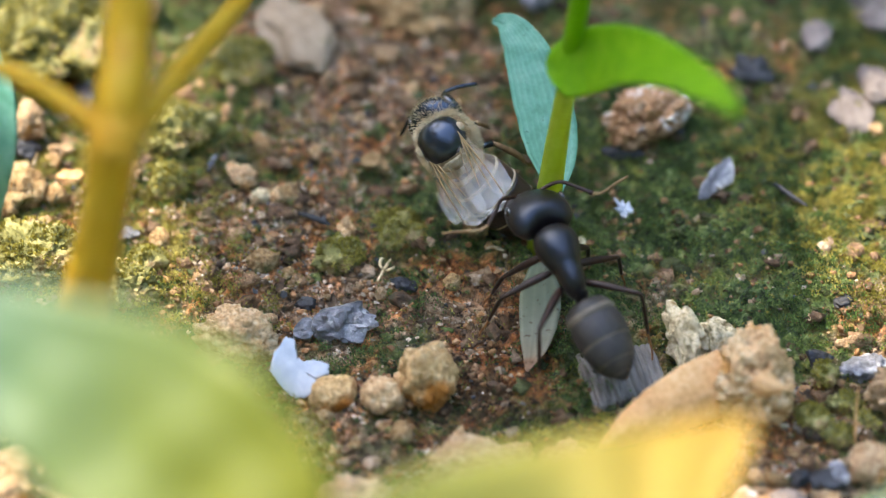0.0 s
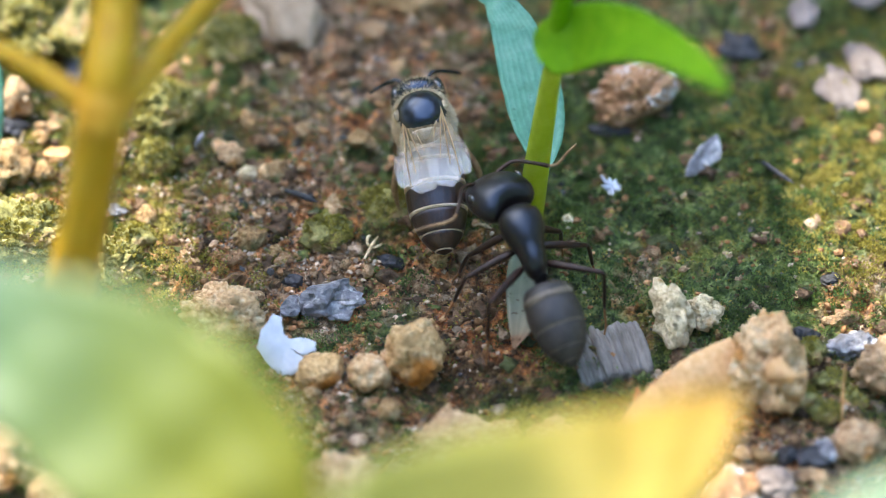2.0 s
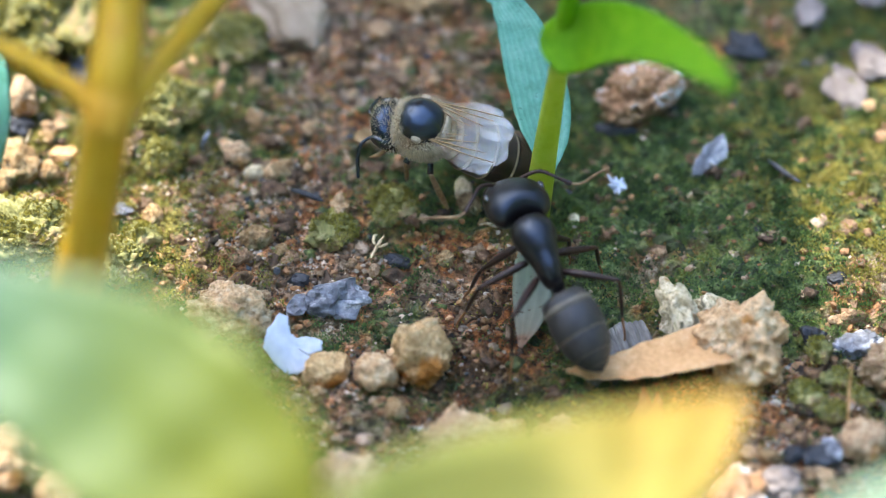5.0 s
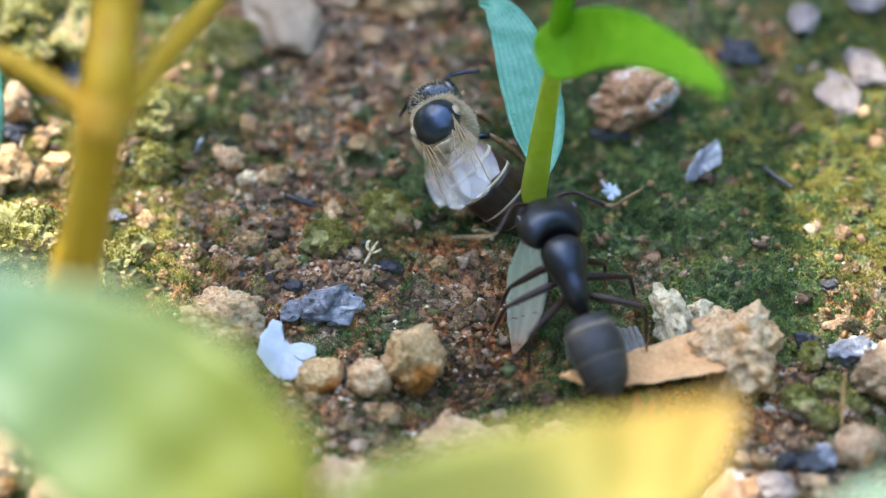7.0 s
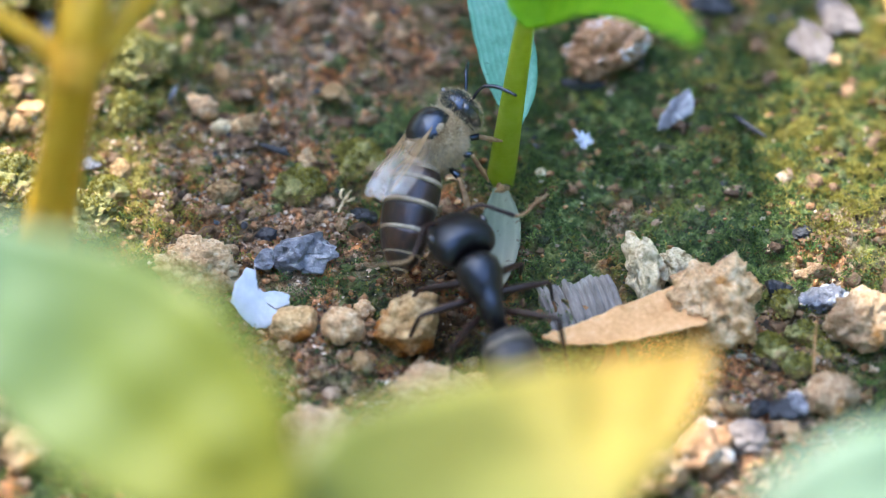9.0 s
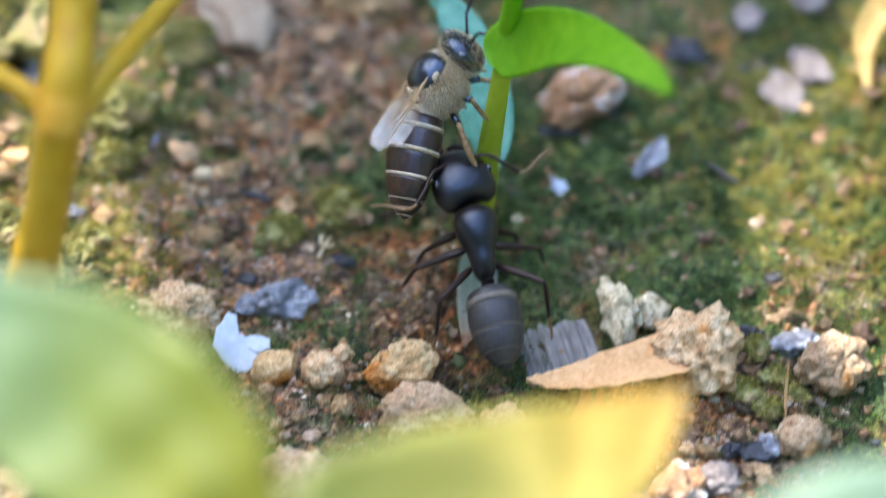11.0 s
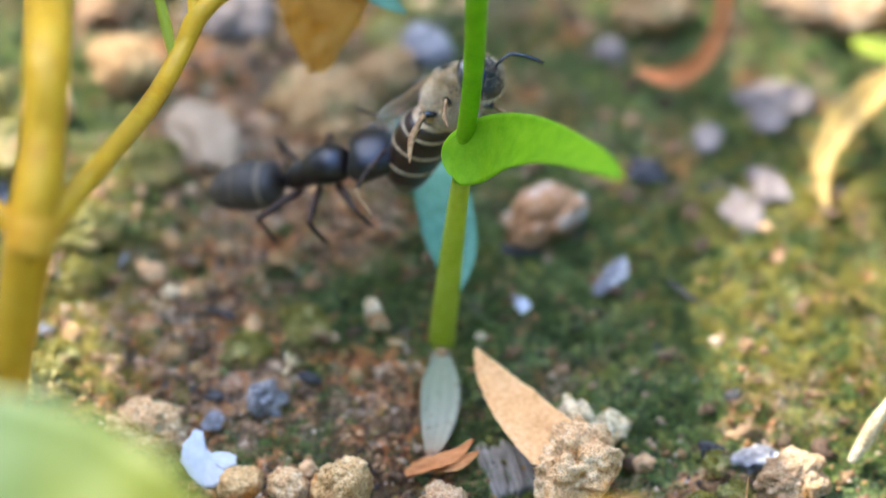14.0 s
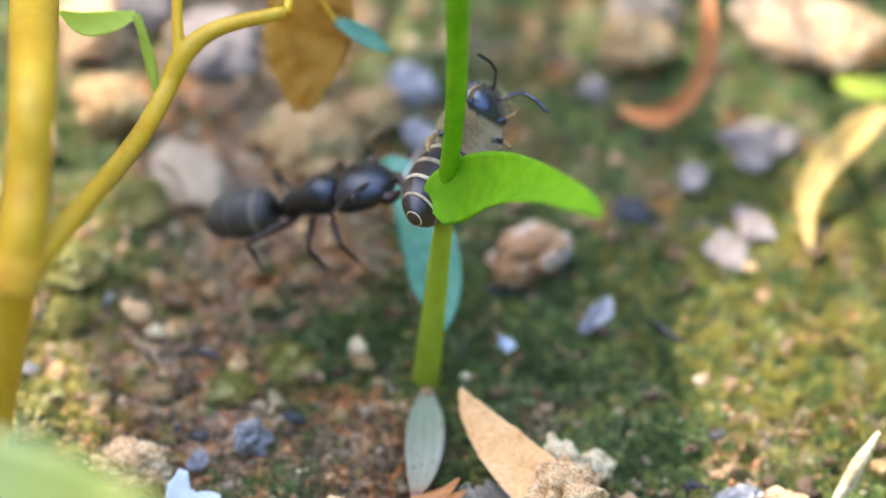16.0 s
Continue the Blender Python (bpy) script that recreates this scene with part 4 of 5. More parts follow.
LEAF_SCRAP = dry_leaf()


def husk():
    ob = tagged(new("husk"), "forked orange-brown scrap of dry husk", "husk")
    part("strip", blade([(-1.9, 0, 0.2), (-0.8, 0.1, 0.3), (0.6, 0.3, 0.3), (1.9, 1.0, 0.6)], [0.2, 0.5, 0.45, 0.08], (0, 0.1, 1), 0.5, 0.15, 20, 8, 0.1, 7), HUSK, ob)
    part("fork", blade([(-0.4, 0.0, 0.2), (0.6, -0.15, 0.3), (1.4, 0.0, 0.4), (2.0, 0.3, 0.5)], [0.3, 0.35, 0.25, 0.06], (0, -0.2, 1), 0.5, 0.15, 16, 8, 0.1, 8), HUSK, ob)
    return ob


HUSK_SCRAP = husk()
ROCK = put("stone", (-0.81, -8.53, 0.00), (1.5, 1.55, 1.8), ORANGE_ROCK, 62, "brown crumbly stone with an orange side", "stone", holes=0.15, fine=0.08)
PINK_ROCK = put("stone", (2.32, -12.95, 0.00), (2.3, 1.6, 1.5), PINK, 72, "large pinkish crumbly stone", "stone", holes=0.25, fine=0.14)
CHALK = put("stone", (5.01, -11.44, 0.00), (1.3, 1.3, 1.3), PINK, 73, "pale pinkish stone beside a wood chip", "stone", holes=0.2, fine=0.16)
put("stone", (3.61, -13.49, 0.00), (0.9, 0.8, 0.7), PINK, 74, "small pink stone in a heap", "stone", holes=0.2)


# ---- plants ----
def weed():
    """The yellow-stemmed weed: a stem with two branches, twigs, a hanging dry leaf."""
    ob = tagged(new("weed"), "young weed with a yellow forked stem growing from moss", "plant")
    part("stem", tube([(-18.74, -9.46, -0.50), (-16.81, -14.00, 11.62), (-15.62, -14.21, 18.15), (-14.80, -13.19, 23.11), (-14.28, -10.15, 25.85), (-14.14, -6.20, 28.06), (-14.85, 6.14, 21.68), (-14.80, 10.59, 25.68)], [1.2, 1.2, 1.1, 1.2, 1.08, 1.15, 1.25, 1.2], 14, samples=40), STEM, ob)
    br = part("branch", tube([(-14.13, -13.29, 23.02), (-13.27, -11.84, 22.98), (-11.70, -8.27, 22.16), (-9.81, 1.59, 16.23), (-8.46, 5.56, 15.77), (-7.44, 7.10, 17.16), (-5.64, 8.07, 18.03), (-2.32, 8.64, 18.55)], [0.75, 0.65, 0.56, 0.54, 0.52, 0.55, 0.42, 0.35], 12, samples=40), STEM, ob)
    part("twig", tube([(-7.69, 6.79, 16.88), (-7.80, 7.82, 17.81), (-7.85, 8.85, 18.73), (-7.85, 10.49, 20.21)], [0.34, 0.32, 0.3, 0.3], 10, samples=14), STEM, br)
    part("twig", tube([(-8.79, 5.25, 15.49), (-9.10, 6.38, 16.51), (-9.51, 7.62, 17.62), (-9.93, 8.54, 18.46)], [0.16, 0.3, 0.26, 0.22], 10, samples=14), STALK, br)
    part("branch", tube([(-14.82, -13.67, 22.68), (-16.23, -12.91, 23.36), (-17.51, -12.28, 23.93), (-18.92, -11.67, 24.48), (-20.84, -11.06, 25.03)], [0.6, 0.56, 0.5, 0.48, 0.4], 12, samples=24), STEM, ob)
    part("node", body([(-1.5, 1.0, 1.0, 0), (-0.9, 1.2, 1.2, 0), (0, 1.32, 1.3, 0), (0.9, 1.2, 1.2, 0), (1.5, 1.0, 1.0, 0)], 14, 16), NODE, ob, "orange swollen fork").matrix_basis = at_mm(aim((-14.80, -13.23, 23.07), Vector((-14.28, -10.15, 25.85)) - Vector((-14.80, -13.19, 23.11))))
    part("leaf", blade([(-22.24, 2.48, 13.00), (-21.61, -0.96, 12.59), (-21.56, -3.41, 10.39), (-22.10, -4.92, 6.33)], [0.2, 0.8, 0.8, 0.1], (0.5, -0.6, 0.6), 0.2, 0.12), TEAL, ob)
    part("leaf", blade([(-9.93, 8.56, 18.47), (-11.17, 8.27, 18.21), (-12.56, 8.19, 18.14), (-13.80, 8.64, 18.55)], [0.2, 0.55, 0.6, 0.1], (0, -0.6, 0.8), 0.2, 0.12), STALK, ob)
    part("leaf", blade([(-0.76, 16.24, 17.95), (-1.05, 13.93, 15.76), (-1.34, 12.77, 13.26), (-1.41, 11.81, 10.96), (-1.64, 11.15, 8.95)], [0.4, 2.0, 2.4, 1.5, 0.5], (0.2, -0.8, 0.5), 0.25, 0.12, 30, 10, 0.5, 11), DRYGOLD, ob, "hanging golden dry leaf")
    part("leaf", blade([(0.11, 12.45, 14.38), (1.12, 12.06, 14.04), (2.13, 11.62, 13.66), (3.06, 11.15, 13.23)], [0.2, 0.45, 0.45, 0.08], (0, -0.7, 0.7), 0.2, 0.1), TEAL, ob)
    part("leaf_stalk", tube([(-2.32, 8.64, 18.55), (-1.05, 16.45, 18.14), (-0.91, 15.82, 17.55)], [0.25, 0.22, 0.2], 8, samples=14), STEM, ob)
    part("leaf_stalk", tube([(-1.05, 14.14, 15.95), (-0.47, 13.09, 14.97), (0.25, 12.36, 14.30)], [0.15, 0.13, 0.12], 8, samples=10), STEM, ob)
    return ob


def low_weed():
    """Broad leaves of a low weed that stands right before the lens."""
    ob = tagged(new("low_weed"), "low weed with broad yellowing leaves close to the lens", "plant")
    part("stem", tube([(-5.33, -60.70, -0.43), (-5.18, -55.97, 19.58), (-5.18, -51.21, 29.79), (-5.23, -49.89, 30.98)], [1.17, 1.07, 0.97, 0.58], 12, samples=30), STALK, ob)
    part("leaf", blade([(-5.07, -50.22, 30.68), (-5.33, -49.27, 34.48), (-7.52, -47.00, 36.54), (-11.31, -44.01, 37.74), (-16.02, -41.34, 38.68), (-20.45, -38.91, 37.89), (-24.53, -36.96, 36.69)], [0.40, 1.55, 3.80, 4.58, 3.30, 2.23, 0.20], (-0.1, -0.55, 0.85), 0.12, 0.15, 40, 12, 0.5, 2), LEAF, ob, "broad green leaf turning yellow at its edge")
    part("leaf", blade([(-5.14, -50.22, 30.68), (-1.87, -47.24, 31.88), (3.17, -44.63, 31.27), (7.37, -41.86, 30.81), (10.60, -38.93, 30.48), (12.63, -36.91, 30.82)], [0.40, 3.85, 4.35, 3.25, 1.85, 0.24], (0.1, -0.5, 0.85), 0.1, 0.15, 40, 12, 0.4, 3), GOLD, ob, "bright yellow leaf lit by the sun")
    part("leaf", blade([(12.30, -51.04, 29.93), (14.74, -48.91, 31.86), (17.17, -47.50, 33.12), (20.26, -46.36, 34.15), (23.58, -45.62, 34.83)], [0.40, 2.15, 2.73, 2.33, 0.40], (0, -0.5, 0.85), 0.1, 0.15, 34, 10, 0.3, 4), BACKLEAF, ob, "pale green leaf")
    part("leaf_stalk", tube([(-5.09, -51.21, 28.30), (2.59, -52.20, 27.41), (9.21, -52.19, 28.90), (12.41, -50.62, 30.30)], [0.48, 0.40, 0.34, 0.34], 8, samples=20), STALK, ob)
    return ob


def sprout():
    ob = tagged(new("sprout"), "bright green grass seedling with a bent leaf rising from moss", "seedling")
    p = Vector((4.89, 0.00, -0.30))
    ob.matrix_basis = at_mm(Matrix.Translation(p))

    def rel(pts):
        return [tuple(Vector(q) - p) for q in pts]
    stalk = part("stalk", tube(rel([(4.89, 0.00, -0.30), (5.15, -0.20, 2.80), (5.44, -0.27, 6.20), (5.76, -0.40, 9.80), (6.02, -0.50, 12.50)]), [0.72, 0.68, 0.6, 0.52, 0.46], 14, samples=26), STALK, ob, "pale lime stalk")
    part("shoot", tube(rel([(5.97, -0.49, 12.10), (6.20, -0.74, 15.50), (6.50, -1.16, 19.00), (6.68, -1.41, 23.00), (6.73, -2.73, 29.00), (6.68, -4.23, 37.00)]), [0.45, 0.47, 0.5, 0.55, 0.58, 0.5], 12, samples=26), SPROUT, stalk)
    part("leaf", blade(rel([(5.18, -1.56, 14.00), (5.67, -1.51, 14.30), (7.21, -1.90, 15.60), (8.98, -4.08, 18.00), (10.89, -7.87, 21.00), (12.39, -12.20, 24.00), (13.15, -15.23, 26.00)]), [0.3, 1.2, 1.62, 1.48, 1.05, 0.72, 0.25], (0.05, -0.6, 0.8), 0.14, 0.16, 50, 12), SPROUT, stalk)
    part("blade", blade(rel([(5.64, -0.26, 4.34), (5.44, 2.26, 4.73), (4.87, 5.17, 6.00), (4.16, 7.10, 7.07), (3.31, 8.41, 7.57), (2.52, 8.95, 7.39)]), [0.3, 1.3, 1.5, 1.15, 0.65, 0.1], (0.2, -0.65, 0.75), 0.14, 0.1, 44, 14, 0.12, 5), TEAL, ob, "blue-green blade with fine veins")
    part("blade", blade(rel([(4.92, -1.28, 0.70), (4.88, -3.43, 0.90), (4.78, -5.26, 0.85), (4.53, -7.07, 0.70), (4.13, -8.59, 0.50)]), [0.35, 0.95, 1.0, 0.7, 0.06], (0, -0.3, 0.95), 0.18, 0.1, 30, 12, 0.06, 6), FADED, ob, "faded grey-green first leaf lying on soil")
    return ob, stalk


weed()
low_weed()
SPROUT_OB, SPROUT_STALK = sprout()


def curl(name, pts, widths, mat, facing, label, category):
    ob = finish(name, blade(pts, widths, facing, 0.5, 0.14, 30, 8, 0.1, 9), mat)
    return tagged(ob, label, category)


curl("curled_leaf", [(20.23, 21.60, 9.00), (20.37, 19.78, 7.00), (20.16, 18.89, 4.50), (19.10, 18.22, 2.60), (17.49, 18.35, 1.40), (15.90, 19.70, 0.70)], [0.3, 0.5, 0.55, 0.55, 0.5, 0.15], ORANGE, (0, -0.7, 0.7), "curled orange-red dry leaf strip", "dry leaf")
curl("dry_leaf", [(30.19, 17.81, 2.60), (28.16, 15.25, 2.80), (26.57, 13.51, 2.20), (25.61, 11.77, 1.40), (25.63, 9.13, 0.70)], [0.4, 0.9, 0.8, 0.6, 0.2], STRAW, (-0.2, -0.5, 0.85), "curled golden dry leaf on sunlit moss", "dry leaf")
curl("leaf", [(27.81, 21.40, 1.20), (28.93, 20.34, 1.60), (30.49, 20.33, 1.40), (32.16, 21.38, 0.80)], [0.2, 0.6, 0.6, 0.1], STALK, (0, -0.3, 0.95), "small yellow-green leaf in the sun", "leaf")


def shade_weed():
    """The taller weed over the ground, whose leaves break the sunlight."""
    ob = tagged(new("tall_weed"), "tall weed whose green leaves overhang the ground", "plant")
    top = Vector((-40, 120, 165))
    part("stem", tube([(-40, 122, -0.5), (-41, 121, 60), (-39, 120, 120), tuple(top)], [2.4, 2.2, 1.9, 1.2], 12, samples=20), CANOPY, ob)
    rr = random.Random(3)
    for x, y, h, l, w in SHADE:
        c = Vector((x, y, 0)) + SUN * (h / SUN.z)
        a = rr.uniform(0, 6.28)
        d = Vector((math.cos(a), math.sin(a), 0))
        d = (d - SUN * d.dot(SUN)).normalized()
        b = c - d * l
        part("leaf", blade([tuple(b), tuple(c - d * l * 0.5), tuple(c), tuple(c + d * l * 0.6), tuple(c + d * l)], [0.6, w * 0.85, w, w * 0.7, 0.3], SUN, 0.1, 0.25, 18, 8, 0.8, x), CANOPY, ob)
        knot = Vector((-40.3, 121, min(150, h)))
        part("leaf_stalk", tube([tuple(knot), tuple((knot + b) / 2 + Vector((0, 0, 6))), tuple(b)], [0.8, 0.6, 0.5], 8, samples=10), CANOPY, ob)
    return ob


# ground points in mm, height of the leaf over them, half length, half width
SHADE = [(-5, 3.5, 120, 11.5, 7), (6, 6, 128, 14, 8), (3, -6, 114, 13, 8), (11.5, -1, 122, 7.5, 7), (-4, 15, 134, 9.5, 5.5), (8, 17, 130, 13, 7), (17.5, 14.5, 126, 7, 4.5), (-4, -11, 110, 11, 6), (9.5, -10, 116, 9, 5.5), (-3, -18, 106, 10, 6), (-9, 33, 128, 10, 6), (24, 33, 132, 10, 6), (19.5, -13, 112, 6, 4.5), (25, -21, 112, 6.5, 5.5), (0, -16, 108, 8, 5)]
shade_weed()


# ---- the ant and the bee ----
def build_ant():
    ob = tagged(new("ant"), "large black ant with a broad head gripping a bee", "ant")
    part("mesosoma", body([(1.95, 0.42, 0.4, 0.12), (1.75, 0.82, 0.74, 0.16), (1.3, 1.08, 0.98, 0.24), (0.7, 1.1, 1.02, 0.26), (0.1, 0.92, 0.95, 0.2), (-0.45, 0.72, 0.82, 0.08), (-1.1, 0.62, 0.78, -0.04), (-1.6, 0.5, 0.62, -0.2), (-1.95, 0.22, 0.26, -0.38)], 36), ANT_BLACK, ob)
    part("petiole", body([(-1.75, 0.16, 0.16, -0.35), (-1.95, 0.28, 0.3, -0.3), (-2.08, 0.36, 0.7, 0.0), (-2.18, 0.3, 0.45, -0.15), (-2.4, 0.18, 0.2, -0.3)], 16, 14), ANT_BLACK, ob)
    skull = body([(0.02, 0.75, 0.35, 0), (0.12, 1.2, 0.6, 0.0), (0.4, 1.48, 0.86, 0.02), (0.85, 1.63, 1.03, 0.05), (1.4, 1.62, 1.05, 0.03), (2.0, 1.5, 0.94, -0.04), (2.5, 1.22, 0.76, -0.15), (2.9, 0.95, 0.52, -0.28), (3.08, 0.55, 0.27, -0.35)], 40, 32)
    for v in skull.verts:
        # the hollow nape between two rounded corners
        v.co.y += 0.3 * max(0.0, 1 - (v.co.x / 0.95) ** 2) * max(0.0, 1 - v.co.y / 0.7)
    head = part("head", skull, ANT_BLACK, ob)
    part("clypeus", body([(2.45, 0.35, 0.12, 0.42), (2.75, 0.5, 0.16, 0.24), (3.0, 0.48, 0.14, 0.0), (3.15, 0.3, 0.08, -0.2)], 12, 14), ANT_BLACK, head)
    for s in (-1, 1):
        e = loft([(-0.28, 0.03, 0.03, 0), (-0.2, 0.13, 0.2, 0), (0, 0.17, 0.26, 0), (0.2, 0.13, 0.2, 0), (0.28, 0.03, 0.03, 0)], 12)
        bmesh.ops.translate(e, verts=e.verts[:], vec=(s * 1.42, 1.6, 0.42))
        part("eye", e, EYE, head)
        part("mandible", tube([(s * 0.7, 2.65, -0.45), (s * 0.78, 3.0, -0.6), (s * 0.5, 3.3, -0.7), (s * 0.1, 3.42, -0.75)], [0.34, 0.34, 0.26, 0.08], 10, samples=14), ANT_LEG, head)
        ant = part("antenna", tube([(s * 0.5, 2.4, 0.45), (s * 1.5, 2.15, 0.9), (s * 2.2, 1.45, 0.85), (s * 2.8, 0.9, 0.65)], [0.1, 0.1, 0.1, 0.12], 8, samples=14), ANT_LEG, head)
        part("flagellum", tube([(s * 2.8, 0.9, 0.65), (s * 3.3, 0.85, 0.55), (s * 4.2, 1.35, 0.4), (s * 5.0, 1.6, 0.4)], [0.08, 0.085, 0.085, 0.06], 8, samples=16), BEE_LEG, ant)
    prof = [(0.08, 0.3, 0.3, 0), (0.0, 0.75, 0.72, 0.02), (-0.22, 1.12, 1.06, 0.05), (-0.75, 1.26, 1.2, 0.08), (-1.6, 1.38, 1.3, 0.08), (-2.5, 1.28, 1.2, 0.02), (-3.3, 1.06, 1.0, -0.06), (-3.9, 0.6, 0.58, -0.14), (-4.3, 0.08, 0.08, -0.16)]
    rings = eased(prof, 61)
    gaster = None
    marks = [0, 24, 36, 46, 54, 60]
    for k, (a, b) in enumerate(zip(marks, marks[1:])):
        seg = [(q[0], max(q[1], 0.03) * (1.0 if i else 0.96), max(q[2], 0.03) * (1.0 if i else 0.96), q[3]) for i, q in enumerate(rings[a:b + 1])]
        o = part("gaster" if k == 0 else "tergite", loft(seg, 28), ANT_GASTER, gaster or ob)
        gaster = gaster or o
        if k < 4:
            q = rings[b]
            part("rim", loft([(q[0] + 0.3, q[1] * 1.006 + 0.006, q[2] * 1.006 + 0.006, q[3]), (q[0] + 0.02, q[1] * 1.01, q[2] * 1.01, q[3]), (q[0] - 0.03, q[1] * 0.98, q[2] * 0.98, q[3])], 28), ANT_RIM, gaster)
    legs = []
    for s in (-1, 1):
        for hip, l1, l2, foot in (((0.6, 1.0, -0.6), 2.5, 3.1, (2.9, 2.6)), ((0.62, 0.0, -0.6), 2.7, 3.6, (4.0, 0.3)), ((0.55, -1.0, -0.6), 3.1, 4.4, (3.1, -4.0))):
            leg = part("leg", tube([(0, 0, 0), (0, l1 * 0.2, 0.05), (0, l1 * 0.5, 0.06), (0, l1 * 0.85, 0.02), (0, l1, 0)], [0.15, 0.21, 0.2, 0.14, 0.11], 10, samples=14), ANT_LEG, ob)
            shin = part("shin", tube([(0, 0, 0), (0, l2 * 0.1, 0.03), (0, l2 * 0.35, 0.03), (0, l2 * 0.58, 0)], [0.09, 0.11, 0.11, 0.08], 8, samples=12), ANT_LEG, leg)
            part("foot", tube([(0, l2 * 0.57, 0), (0, l2 * 0.68, 0.02), (0.03, l2 * 0.84, 0.07), (0.06, l2, 0.0)], [0.07, 0.065, 0.06, 0.05], 8, samples=12), AMBER, shin)
            legs.append((leg, shin, Vector((s * hip[0], hip[1], hip[2])), l1, l2, (s * foot[0], foot[1]), s))
    return ob, head, gaster, legs


def hairs(name, parent, n, centre, radii, length, seed, thick=0.02):
    rr = random.Random(seed)
    vs, fs = [], []
    for _ in range(n):
        d = Vector((rr.gauss(0, 1), rr.gauss(0, 1), rr.gauss(0, 1))).normalized()
        if d.z > 0.5 and abs(d.x) < 0.72 and name == "fuzz":
            continue
        p = Vector((centre[0] + d.x * radii[0], centre[1] + d.y * radii[1], centre[2] + d.z * radii[2])) * U
        l = length * rr.uniform(0.5, 1.2)
        q = p + (d + Vector((rr.gauss(0, 0.25), rr.gauss(0, 0.25) - 0.3, rr.gauss(0, 0.25)))).normalized() * l * U
        s = d.orthogonal().normalized() * thick * U
        t = d.cross(s)
        i = len(vs)
        vs += [tuple(p + s), tuple(p - s * 0.5 + t), tuple(p - s * 0.5 - t), tuple(q)]
        fs += [(i, i + 1, i + 3), (i + 1, i + 2, i + 3), (i + 2, i, i + 3)]
    me = bpy.data.meshes.new(name)
    me.from_pydata(vs, [], fs)
    me.materials.append(FUZZ)
    ob = new(name, me)
    ob.parent = parent
    return tagged(ob, kind="stuff")


def wing_blade(s, root, tip_dir, length, width, lift):
    d = Vector(tip_dir).normalized()
    pts = [Vector(root) + d * length * k + Vector((0, 0, lift * k * k)) for k in (0, 0.25, 0.55, 0.85, 1.0)]
    return blade([tuple(p) for p in pts], [0.15, width * 0.55, width, width * 0.95, 0.45], (s * 0.25, 0, 1), 0.12, 0.02, 26, 10, 0.16, length)


